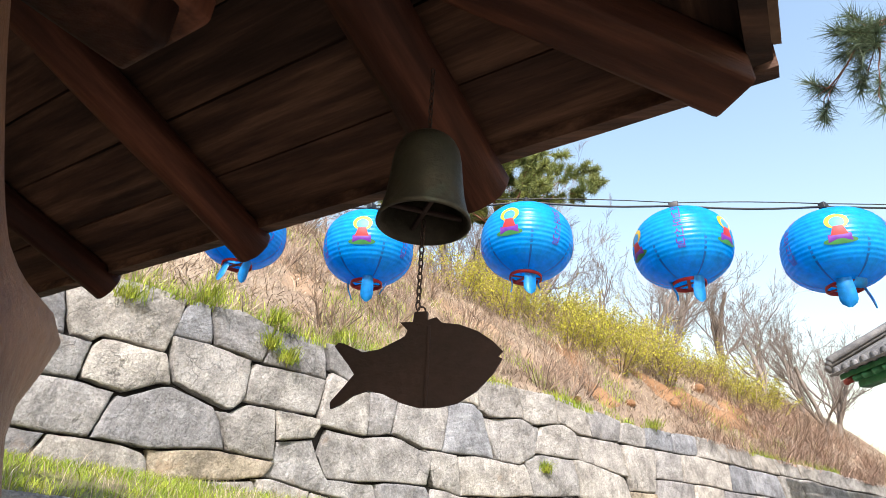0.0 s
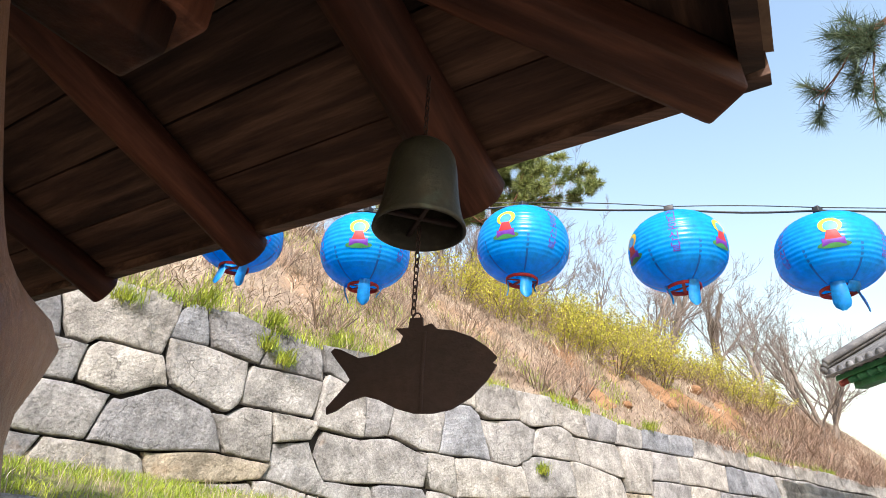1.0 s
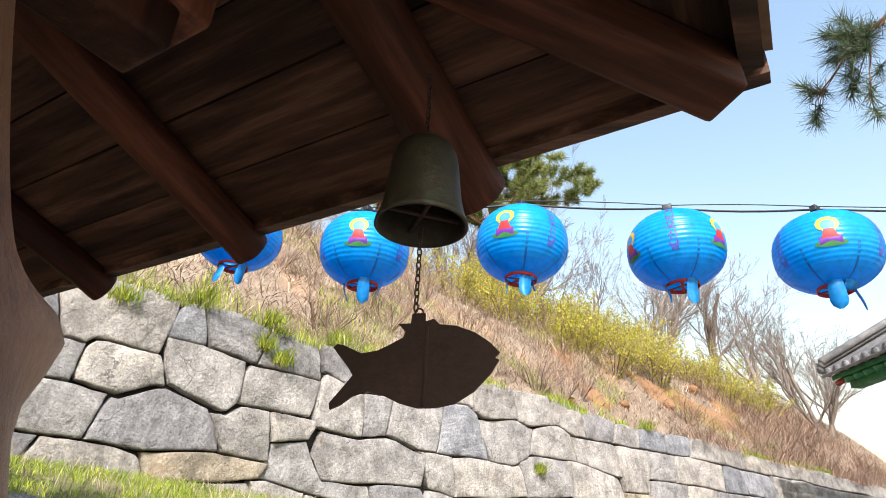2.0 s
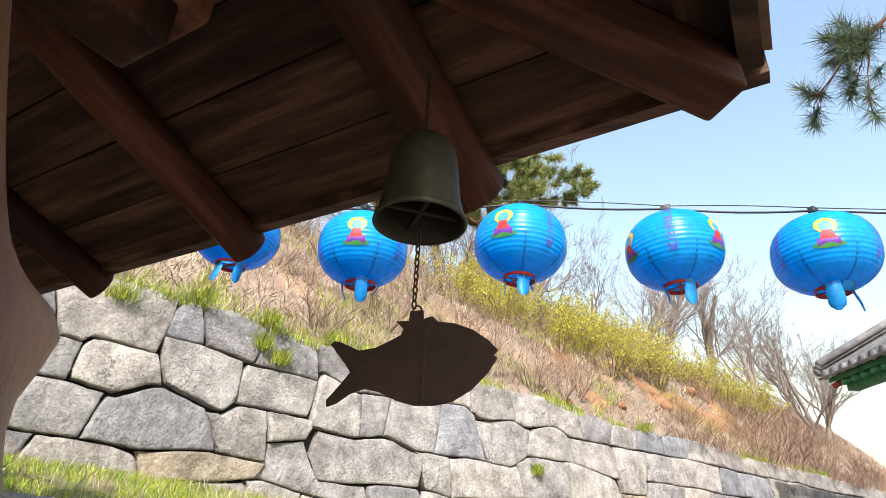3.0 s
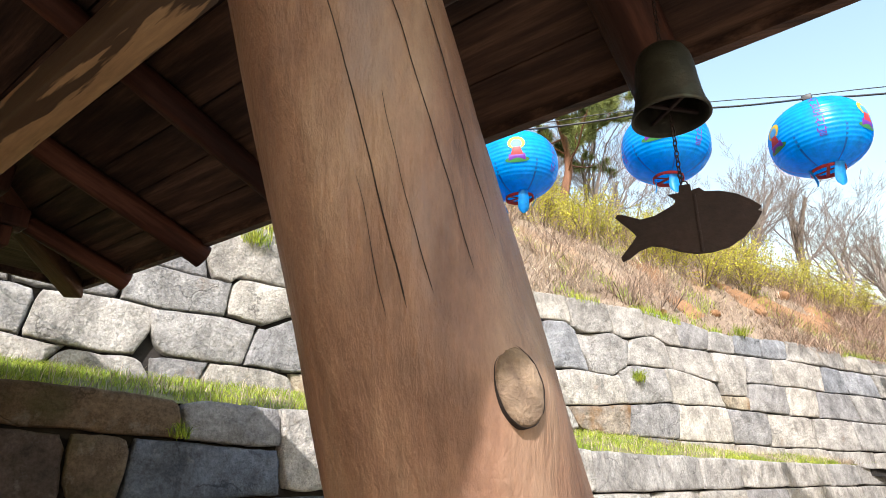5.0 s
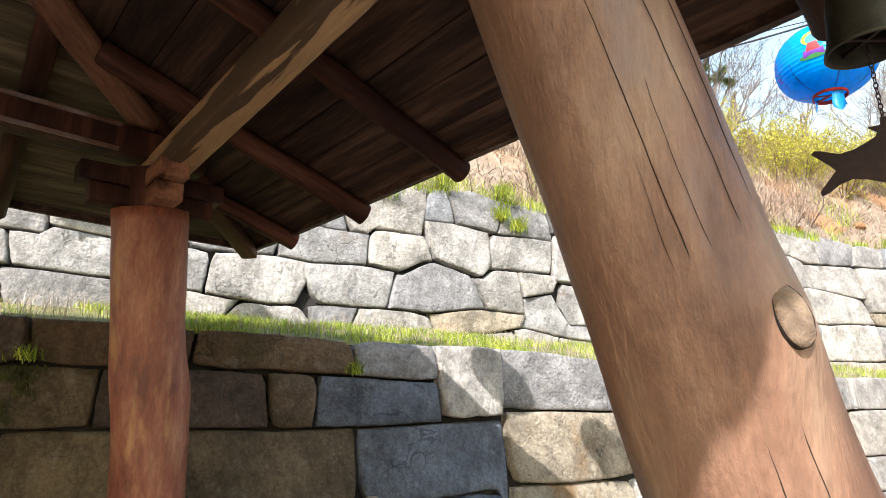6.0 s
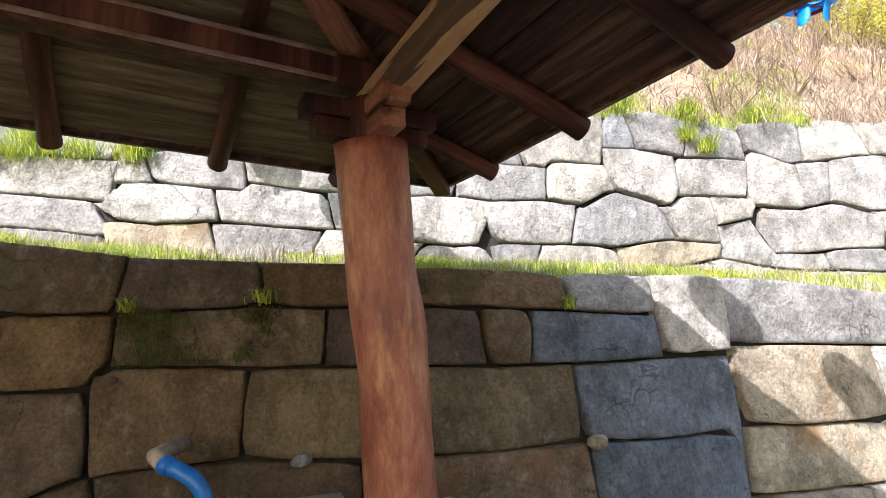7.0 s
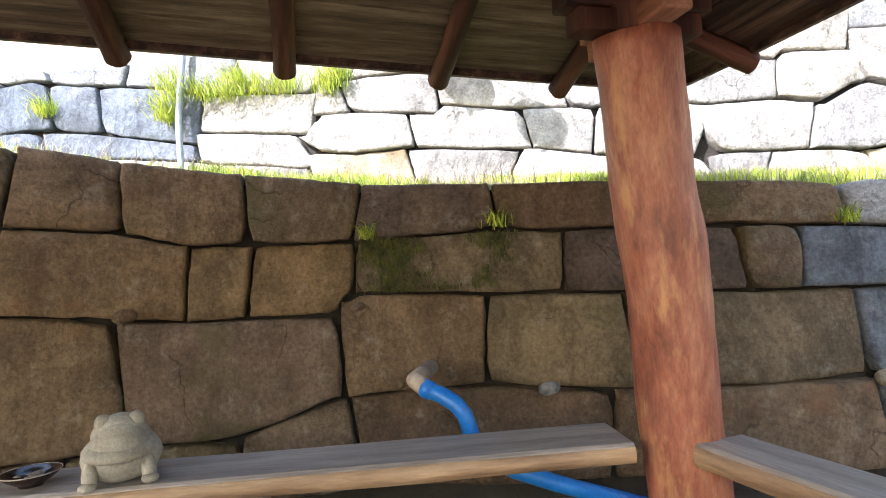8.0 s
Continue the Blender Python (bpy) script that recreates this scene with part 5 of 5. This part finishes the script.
protos = []
for i, (s, o, tall, dep) in enumerate([(13.5, 5.0, 5.0, 6), (17, 5.0, 5.2, 6), (10.8, 7.5, 4.6, 6), (21, 3.8, 6.4, 6)]):
    protos.append(bare_tree(hill_place(s, o), tall, 30 + i, "leafless grey-brown tree with fine spreading twigs", dep))
rg = np.random.default_rng(3)
for i in range(26):
    s, o = rg.uniform(5, 29), rg.uniform(6, 13)
    src = protos[int(rg.integers(0, 4))]
    p = hill_place(s, o)
    copy_thing(src, Matrix.Translation(p) @ pose(0, 0, 0, 0, 0, rg.uniform(0, 360)))
for s, o, k, q in ((15.5, 6.5, 1, 1.4), (16.8, 8.0, 3, 1.3), (18.3, 6.5, 0, 1.5), (19.5, 7.5, 3, 1.3), (24.5, 5.5, 3, 1.35), 
                   (26.8, 5.0, 3, 1.4), (28.2, 3.2, 3, 1.3), (9.0, 9.5, 0, 1.2), (12.4, 9.5, 1, 1.2), (7.0, 9.0, 0, 1.2)):
    copy_thing(protos[k], Matrix.Translation(hill_place(s, o)) @ pose(0, 0, 0, 0, 0, s * 131) @ Matrix.Scale(q, 4))
for s, o, k in ((24.5, 2.5, 3), (26, 1.6, 3), (27.5, 2.0, 3), (29, 2.5, 3), (28, 4.5, 1)):
    copy_thing(protos[k], Matrix.Translation(hill_place(s, o)) @ pose(0, 0, 0, 0, 0, s * 77))


def needles(tips, count, length, seed, wide=0.0035):
    """Sprays of long pine needles at twig ends."""
    rg_ = np.random.default_rng(seed)
    verts, faces = [], []
    for p, d in tips:
        for _ in range(count):
            back = d * rg_.uniform(-0.12, 0.02)
            n_ = (d * rg_.uniform(0.1, 1.0) + Vector(rg_.normal(0, 0.65, 3))).normalized()
            a = p + back
            b = a + n_ * length * rg_.uniform(0.6, 1.1)
            w = n_.cross(Vector(rg_.normal(0, 1, 3))).normalized() * wide
            k = len(verts)
            verts += [a - w, a + w, b]
            faces.append([k, k + 1, k + 2])
    return verts, faces


def pine(loc, tall, crown_from, seed, label, reach, count, length, wide):
    th = thing("pine_tree", loc, label, "pine tree")
    rg_ = np.random.default_rng(seed)
    trunk = [Vector((0.15 * math.sin(i * 1.1 + seed), 0.12 * math.sin(i * 0.8), tall * i / 8 - 0.2 * (i == 0))) for i in range(9)]
    m = Matrix.Translation(loc)
    part("trunk", tube(trunk, [0.17 * tall / 6 * (1 - 0.75 * i / 8) for i in range(9)], 9, False), PINEBARK, th, m=m)
    segs, tips = [], []
    for i in range(15):
        q = crown_from + (1 - crown_from) * (i + 0.5) / 15
        k = min(int(q * 8), 7)
        p = trunk[k].lerp(trunk[k + 1], q * 8 - k)
        a = i * 2.4 + seed
        rr = reach * (1 - 0.6 * (q - crown_from) / (1 - crown_from)) * rg_.uniform(0.6, 1.1)
        branching(rg_, p, Vector((math.cos(a), math.sin(a), 0.18)).normalized(), rr, 0.035 * tall / 6, 3, segs, 0.5, 0.1, tips)
    # needles also sit along the outer twigs
    for p_, q_ in segs:
        if q_[0] < 0.02 * tall / 6:
            tips += [(p_[1], (p_[2] - p_[0]).normalized()), (p_[3], (p_[4] - p_[2]).normalized())]
    part("branch_work", join(*[tube(p, [max(x, 0.006) for x in q], 4, False) for p, q in segs]), PINEBARK, th, m=m)
    part("needle_crown", needles(tips, count, length, seed, wide), NEEDLE, th, m=m)
    return th


pine((1.75, 13.6, hill_height(11.5, 4.8) - 0.1), 4.8, 0.22, 5, "green pine with a reddish trunk on the crest", 2.1, 140, 0.24, 0.011)
pine((-1.5, 15.0, hill_height(8.0, 8.0) - 0.1), 4.4, 0.45, 8, "green pine with a reddish trunk on the crest", 1.1, 30, 0.26, 0.010)

# a pine by the path, whose bough reaches over the lanterns
near = thing("pine_tree", (7.2, 1.2, 0), "tall pine whose long-needled bough hangs overhead", "pine tree")
part("trunk", tube([(7.2, 1.2, -0.1), (7.15, 1.25, 2), (7.1, 1.2, 4), (7.15, 1.3, 7), (7.2, 1.2, 9)], [0.2, 0.18, 0.16, 0.12, 0.05], 12), PINEBARK, near)
rg = np.random.default_rng(21)
segs, tips = [([Vector((7.1, 1.2, 5.56)), Vector((6.0, 2.1, 5.91)), Vector((5.0, 2.9, 5.91)), Vector((4.45, 3.25, 5.66)), Vector((4.1, 3.45, 5.38))], [0.07, 0.05, 0.035, 0.02, 0.01])], []
for a, b, q in (((4.45, 3.25, 5.66), (-0.6, -0.1, -0.3), 0.35), ((4.3, 3.35, 5.51), (-0.4, 0.5, -0.2), 0.4), ((4.1, 3.45, 5.38), (-0.45, 0.2, -0.55), 0.45), ((4.6, 3.15, 5.71), (-0.5, -0.5, 0.1), 0.45), ((4.8, 3.0, 5.81), (-0.2, 0.7, -0.1), 0.5),
                ((5.0, 2.9, 5.91), (-0.5, 0.2, 0.4), 0.5), ((4.2, 3.4, 5.44), (-0.1, 0.1, -0.8), 0.45), ((4.5, 3.2, 5.66), (0.1, 0.4, -0.7), 0.5)):
    branching(rg, Vector(a), Vector(b).normalized(), q, 0.011, 2, segs, 0.5, 0.02, tips)
part("bough", join(*[tube(p, [max(x, 0.004) for x in q], 5, False) for p, q in segs]), PINEBARK, near)
part("needle_foliage", needles(tips, 110, 0.21, 22, 0.0034), NEEDLE_BACKLIT, near)


def shrub(loc, size, seed, label, leafy=True):
    th = thing("spring_shrub", loc, label, "shrub", "shrubs on the slope")
    rg_ = np.random.default_rng(seed)
    segs, tips = [], []
    for i in range(16):
        a = rg_.uniform(0, 6.28)
        branching(rg_, Vector((0.12 * math.cos(a), 0.12 * math.sin(a), -0.05)), Vector((0.7 * math.cos(a), 0.7 * math.sin(a), 1)).normalized(), size * rg_.uniform(0.4, 0.62), 0.011, 2, segs, 0.5, 0.15, tips)
    part("crown", join(*[tube(p, [max(x, 0.003) for x in q], 3, False) for p, q in segs]), TWIG, th, m=Matrix.Translation(loc))
    if not leafy:
        return th
    verts, faces = [], []
    for pts, _ in segs:
        for _ in range(13):
            k = int(rg_.integers(1, len(pts)))
            p = pts[k].lerp(pts[k - 1], rg_.random()) + Vector(rg_.normal(0, 0.035, 3))
            a, b = Vector(rg_.normal(0, 1, 3)).normalized(), Vector(rg_.normal(0, 1, 3)).normalized()
            q = rg_.uniform(0.016, 0.036)
            k = len(verts)
            verts += [p - a * q, p + b * q * 0.5, p + a * q, p - b * q * 0.5]
            faces.append([k, k + 1, k + 2, k + 3])
    part("foliage", (verts, faces), LEAF, th, m=Matrix.Translation(loc))
    return th


SHR = "loose shrub with yellow-green spring leaves on the slope"
sh = [shrub(hill_place(15.0, 2.6), 1.3, 61, SHR), shrub(hill_place(16.4, 3.0), 1.15, 62, SHR)]
rg = np.random.default_rng(17)
for i, (s, o) in enumerate([(14.2, 3.4), (15.8, 2.0), (17.2, 3.6), (17.6, 2.4), (18.8, 3.0), (13.3, 4.4), (16.8, 4.6), (20, 3.4), (14.9, 4.6), (21.5, 2.6), (18.5, 4.8), (15.5, 3.4), (16.2, 4.0), (17.9, 3.2), (19.6, 4.2), (14.4, 2.8), (18.2, 1.8), (19.2, 2.1), (20.3, 1.9), (21.1, 1.6), (22.0, 1.8), (23.0, 1.7), (19.0, 2.7), (20.8, 2.6), (22.4, 2.6), (23.8, 2.2), (14.0, 2.0), (15.2, 1.7), (16.6, 1.9), (13.2, 2.6), (17.0, 2.8), (14.6, 3.9), (16.0, 5.2), (15.6, 1.5), (16.3, 1.3), (17.3, 1.6), (18.0, 1.4), (16.0, 2.4), (17.5, 2.0)]):
    copy_thing(sh[i % 2], Matrix.Translation(hill_place(s, o)) @ pose(0, 0, 0, 0, 0, rg.uniform(0, 360)))


bare = [shrub(hill_place(9.0, 1.6), 0.9, 71, "leafless brown brushwood shrub on the slope", False), shrub(hill_place(12.0, 2.2), 0.75, 72, "leafless brown brushwood shrub on the slope", False)]
for i in range(60):
    s, o = rg.uniform(5.5, 27), 0.5 + 6.5 * rg.random() ** 1.2
    if 14.6 < s < 21 and o < 2.2:
        o += 2.4
    copy_thing(bare[i % 2], Matrix.Translation(hill_place(s, o)) @ pose(0, 0, 0, 0, 0, rg.uniform(0, 360)))

# loose rocks and earth lumps on the bare soil
def rock(loc, size, seed, material=SOIL):
    tagged(part("field_stone", blob(size, size * 0.8, size * 0.6, Matrix(), seed=seed, seg=12), material, m=Matrix.Translation(loc) @ pose(0, 0, 0, 10, 5, seed * 40)), "rough stone lying on the bare slope", "stone", "loose stones")


for i, (s, o, q) in enumerate([(17.5, 0.9, 0.16), (15.8, 0.7, 0.13), (19.5, 1.6, 0.2), (14.0, 0.5, 0.12), (21, 1.0, 0.15)]):
    rock(hill_place(s, o) + Vector((0, 0, 0.03)), q, i + 1.0)

# ---------------------------------------------------------------- temple hall at the far side
hall = thing("temple_hall", (10.5, 6.8, 0), "temple hall with grey tiled roof and green painted eaves", "temple hall")
X0, Y0, Y1, Z0, RISE = 7.75, 10.35, 2.6, 4.28, 0.55
part("wall", box(9.0, 13.0, 3.6, 9.4, 0, 4.75, 0.02), PLASTER, hall)
for k in range(5):
    y = 3.6 + 5.8 * k / 4
    part("pillar", tube([(8.95, y, 0), (8.95, y, 4.7)], 0.17, 14), REDPAINT, hall)
part("eave_beam", box(X0 + 0.25, X0 + 0.45, Y1 + 0.1, Y0 - 0.15, Z0 - 0.16, Z0 - 0.02, 0.01), DANCHEONG, hall)
part("soffit", ([(X0 + 0.05, Y1, Z0), (X0 + 0.05, Y0, Z0), (11.0, Y0, Z0 + RISE * 3.4), (11.0, Y1, Z0 + RISE * 3.4), (X0 + 0.05, Y1, Z0 + 0.09), (X0 + 0.05, Y0, Z0 + 0.09), (11.0, Y0, Z0 + RISE * 3.4 + 0.09), (11.0, Y1, Z0 + RISE * 3.4 + 0.09)],
                [[0, 1, 2, 3], [7, 6, 5, 4], [0, 4, 5, 1], [1, 5, 6, 2], [2, 6, 7, 3], [3, 7, 4, 0]]), DANCHEONG, hall, smooth=False)
raf_me = tile_me = end_me = None
for k in range(30):
    y = Y0 - 0.1 - 0.26 * k
    c = part("eave_rafter", raf_me or tube([(0, 0, -0.07), (1.6, 0, -0.07 + RISE * 1.6)], 0.055, 10), DANCHEONG if k % 4 else REDPAINT, hall, m=Matrix.Translation((X0 + 0.06, y, Z0)))
    raf_me = c.data if k % 4 else None
    c = part("tile_row", tile_me or tube([(0, 0, 0.14), (3.5, 0, 0.14 + RISE * 3.5)], 0.075, 10), TILE, hall, m=Matrix.Translation((X0 - 0.06, y, Z0)))
    tile_me = c.data
    c = part("tile_end", end_me or tube([(0.015, 0, 0.0), (-0.02, 0, 0.0)], 0.088, 14), TILE, hall, m=Matrix.Translation((X0 - 0.06, y, Z0 + 0.13)))
    end_me = c.data
part("tile_bed", box(X0 - 0.1, X0 + 3.4, Y1 - 0.05, Y0 + 0.05, 0.0, 0.05, 0.004), TILE, hall, m=Matrix.Translation((0, 0, Z0 + 0.1)) @ Matrix.Translation((X0, 0, 0)) @ pose(0, 0, 0, 0, -math.degrees(math.atan(RISE)), 0) @ Matrix.Translation((-X0, 0, 0)))
for k in range(3):
    part("verge_tile", tube([(X0 - 0.1, Y0 + 0.06 - 0.05 * k, Z0 + 0.2 + 0.07 * k), (11.1, Y0 + 0.06 - 0.05 * k, Z0 + 0.2 + 0.07 * k + RISE * 3.6)], 0.075, 10), TILE, hall)
part("ridge", box(10.9, 11.2, Y1, Y0 + 0.1, Z0 + RISE * 3.4, Z0 + RISE * 3.4 + 0.4, 0.03), TILE, hall)
part("roof_back", ([(11.0, Y1, Z0 + RISE * 3.4 + 0.1), (11.0, Y0, Z0 + RISE * 3.4 + 0.1), (14.4, Y0, Z0 + 0.1), (14.4, Y1, Z0 + 0.1), (11.0, Y1, Z0 + RISE * 3.4), (11.0, Y0, Z0 + RISE * 3.4), (14.4, Y0, Z0), (14.4, Y1, Z0)],
                   [[3, 2, 1, 0], [4, 5, 6, 7], [0, 1, 5, 4], [1, 2, 6, 5], [2, 3, 7, 6], [3, 0, 4, 7]]), TILE, hall, smooth=False)

# ---------------------------------------------------------------- stones of the two walls
GRID_U = [-1, -0.985, -0.95, -0.87, -0.72, -0.54, -0.36, -0.18, 0, 0.18, 0.36, 0.54, 0.72, 0.87, 0.95, 0.985, 1]
GRID_V = [-1, -0.975, -0.91, -0.75, -0.5, -0.25, 0, 0.25, 0.5, 0.75, 0.91, 0.975, 1]


def slants(js, row, seed):
    """How far each joint of a course leans along the wall; both its stones share it."""
    rnd = random.Random(seed * 7 + row)
    out = [0.0]
    for a, c, d in zip(js, js[1:], js[2:]):
        out.append(rnd.choice((-1, 1)) * rnd.uniform(0.2, 1.0) * min(0.09, 0.2 * min(c - a, d - c)))
    return out + [0.0]


def kinks(s, row, seed):
    """An angular wander of a bed line."""
    k, f = math.floor(s / 0.47), (s / 0.47) % 1
    a, c = (random.Random(f"{i} {row} {seed}").uniform(-1, 1) for i in (k, k + 1))
    return a + (c - a) * f


def stone_geo(at, mid, s0, s1, lo, hi, seed, lean, crook=1.0, gap=0.0075, deep=0.13, bulge=0.016):
    """One dressed stone between two joints (s0, s1) and two bed lines, face outwards."""
    rnd = random.Random(seed)
    nx, nz = len(GRID_U), len(GRID_V)
    t0, t1 = lean
    push, rough_ = rnd.uniform(-0.014, 0.018), rnd.uniform(0.5, 1.5)
    # the split face: the lowest of a few slightly tilted planes
    planes = [(rnd.uniform(-0.02, 0.02), rnd.uniform(-0.03, 0.03), 0.0)]
    for _ in range(6):
        th_, st = rnd.uniform(0, 6.283), rnd.uniform(0.03, 0.16)
        planes.append((math.cos(th_) * st, math.sin(th_) * st, rnd.uniform(0.3, 0.95) * st * 0.5 * min(s1 - s0, 0.9)))
    worn = [rnd.choice((0.1, 0.3, 0.9)) * rnd.uniform(0.012, 0.038) for _ in range(4)]
    s_mid, z_mid = (s0 + s1) / 2, (lo((s0 + s1) / 2) + hi((s0 + s1) / 2)) / 2
    verts, faces = [], []
    for k, v in enumerate(GRID_V):
        for i, u in enumerate(GRID_U):
            fu, fv = (u + 1) / 2, (v + 1) / 2
            a, b = s0 + gap + t0 * (fv - 0.5) * 2, s1 - gap + t1 * (fv - 0.5) * 2
            s = a + (b - a) * fu
            sc = min(max(s, s0 + 0.04), s1 - 0.04)
            zl, zh = lo(sc) + gap, hi(sc) - gap
            z = zl + (zh - zl) * fv
            edge = max(abs(u), abs(v))
            w = worn[(u > 0) * 2 + (v > 0)] * max(0.0, abs(u) + abs(v) - 1.5) / 0.5
            z -= v * w * 0.7
            s -= u * w
            q = Vector((s * 2.3 + seed * 3.7, z * 2.3, seed * 1.3))
            q2 = Vector((s * 6 + seed, z * 6, seed * 2.1))
            if edge > 0.93:
                s += 0.009 * noise.noise(q2 * 2.6)
                z += 0.008 * noise.noise(q2 * 2.6 + Vector((9, 4, 2)))
            e_s, e_z = min(fu, 1 - fu) * (s1 - s0), min(fv, 1 - fv) * (zh - zl)
            out = push + max(-0.034, min(a_ * (s - s_mid) + c_ * (z - z_mid) + o_ for a_, c_, o_ in planes))
            out += rough_ * (0.012 * noise.noise(q) + 0.010 * abs(noise.noise(q2)) + 0.006 * noise.noise(q2 * 2.7)) - bulge * max(0.0, 1 - min(e_s, e_z) / 0.016) ** 2
            verts.append(on_wall(at, s, z, out, mid))
    for k in range(nz - 1):
        for i in range(nx - 1):
            a = k * nx + i
            faces.append([a, a + 1, a + nx + 1, a + nx])
    rim = [i for i in range(nx)] + [k * nx + nx - 1 for k in range(1, nz)] + [(nz - 1) * nx + i for i in range(nx - 2, -1, -1)] + [k * nx for k in range(nz - 2, 0, -1)]
    base = len(verts)
    p, d = at(s_mid)
    back = Vector((-d.y, d.x, 0)) * deep
    for r_ in rim:
        verts.append(Vector(verts[r_]) + back)
    n_ = len(rim)
    for i in range(n_):
        j = (i + 1) % n_
        faces.append([rim[i], base + i, base + j, rim[j]])
    return verts, faces


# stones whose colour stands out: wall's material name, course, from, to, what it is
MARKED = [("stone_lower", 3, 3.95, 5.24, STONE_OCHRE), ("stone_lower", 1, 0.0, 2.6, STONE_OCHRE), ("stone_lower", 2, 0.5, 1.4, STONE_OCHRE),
          ("stone_lower", 2, 5.3, 6.3, STONE_BLUE), ("stone_lower", 1, 5.0, 5.8, STONE_BLUE), ("stone_lower", 3, 5.3, 6.3, STONE_BLUE), ("stone_lower", 1, 6.5, 7.5, STONE_BEIGE), ("stone_lower", 2, 6.5, 7.5, STONE_BEIGE),
          ("stone_lower", 3, 6.4, 7.2, STONE_RUST), ("stone", 0, -3, 1.6, STONE_COOL), ("stone", 1, -3, 1.6, STONE_BLUE), ("stone", 2, -3, 1.6, STONE_BLUE), ("stone", 2, 9.1, 9.7, STONE_RUST),
          ("stone", 1, 11.0, 11.5, STONE_COOL), ("stone", 0, 7.3, 7.7, STONE_COOL), ("stone", 2, 14.8, 15.2, STONE_BEIGE), ("stone", 3, 11.3, 12.2, STONE_RUST), ("stone", 4, 3.0, 5.4, STONE_BEIGE), ("stone", 4, 7.3, 8.4, STONE_BEIGE),
          ("stone", 1, 17.8, 19.4, STONE_COOL), ("stone", 0, 15.5, 16.7, STONE_COOL), ("stone", 3, 2.8, 3.6, STONE_BEIGE)]


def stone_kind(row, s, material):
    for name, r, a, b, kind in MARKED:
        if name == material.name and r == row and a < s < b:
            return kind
    # the lower wall's paler stone starts at 5.2, near the shade's edge
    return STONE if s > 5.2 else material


def wall(name, at, lines, joints, mid, material, label, s_start, s_end, seed0, crook):
    th = thing(name, (*at(6)[0], 0), label, "stone wall", kind="structure")
    # earth core behind the stones
    verts, faces = [], []
    n_ = 80
    for i in range(n_ + 1):
        s = s_start + (s_end - s_start) * i / n_
        bot, top = lines[-1](s) - 0.1, lines[0](s) - 0.05
        verts += [on_wall(at, s, bot, -0.10, mid), on_wall(at, s, top, -0.10, mid), on_wall(at, s, top, -0.3, mid), on_wall(at, s, bot, -0.3, mid)]
    for i in range(n_):
        for q in range(4):
            faces.append([4 * i + q, 4 * i + (q + 1) % 4, 4 * i + 4 + (q + 1) % 4, 4 * i + 4 + q])
    faces += [[3, 2, 1, 0], [4 * n_ + q for q in range(4)]]
    part("core", (verts, faces), JOINT, th, smooth=False)
    seed = seed0
    for row, js in enumerate(joints):
        hi, lo = lines[row], lines[row + 1]

        def wavy(f, r):
            return lambda s: f(s) + (0.012 if 0.5 < s < 10.6 and seed0 == 400 else 0.02 * crook) * kinks(s, r, seed0)

        h2, l2 = wavy(hi, row) if row else wavy(hi, 0.3), wavy(lo, row + 1)
        js = list(js)
        first = random.Random(seed0 + row)
        while js[0] > s_start + 0.4 and row < 5:
            js.insert(0, js[0] - first.uniform(0.6, 1.1))
        ls = [g * crook for g in slants(js, row, seed0)]
        for s0, s1, g0, g1 in zip(js, js[1:], ls, ls[1:]):
            seed += 1
            if h2((s0 + s1) / 2) - l2((s0 + s1) / 2) < 0.07:
                continue
            geo = stone_geo(at, mid, s0, s1, l2, h2, seed, (g0, g1), crook, 0.008)
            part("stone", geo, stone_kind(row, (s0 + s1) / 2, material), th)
    return th


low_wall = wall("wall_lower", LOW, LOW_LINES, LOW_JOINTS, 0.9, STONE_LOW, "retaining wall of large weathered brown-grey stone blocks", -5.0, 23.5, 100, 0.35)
wall("wall_upper", UP, UP_LINES, UP_JOINTS, 2.6, STONE, "upper retaining wall of rough grey stone blocks in courses", -7.0, 27.5, 400, 1.0)
# small stones wedged into gaps of the lower wall
for s_, z_, q, kind in ((5.28, 0.535, 0.055, STONE_BEIGE), (3.62, 0.575, 0.045, STONE_COOL), (2.66, 1.03, 0.03, STONE_LOW), (1.5, 1.06, 0.05, STONE_OCHRE)):
    part("wedge_stone", blob(q * 1.25, q, q * 0.75, Matrix(), seed=q * 99, seg=14), kind, low_wall, m=Matrix.Translation(on_wall(LOW, s_, z_, 0.0, 0.9)) @ pose(0, 0, 0, 12, -9, 40 + 300 * q))
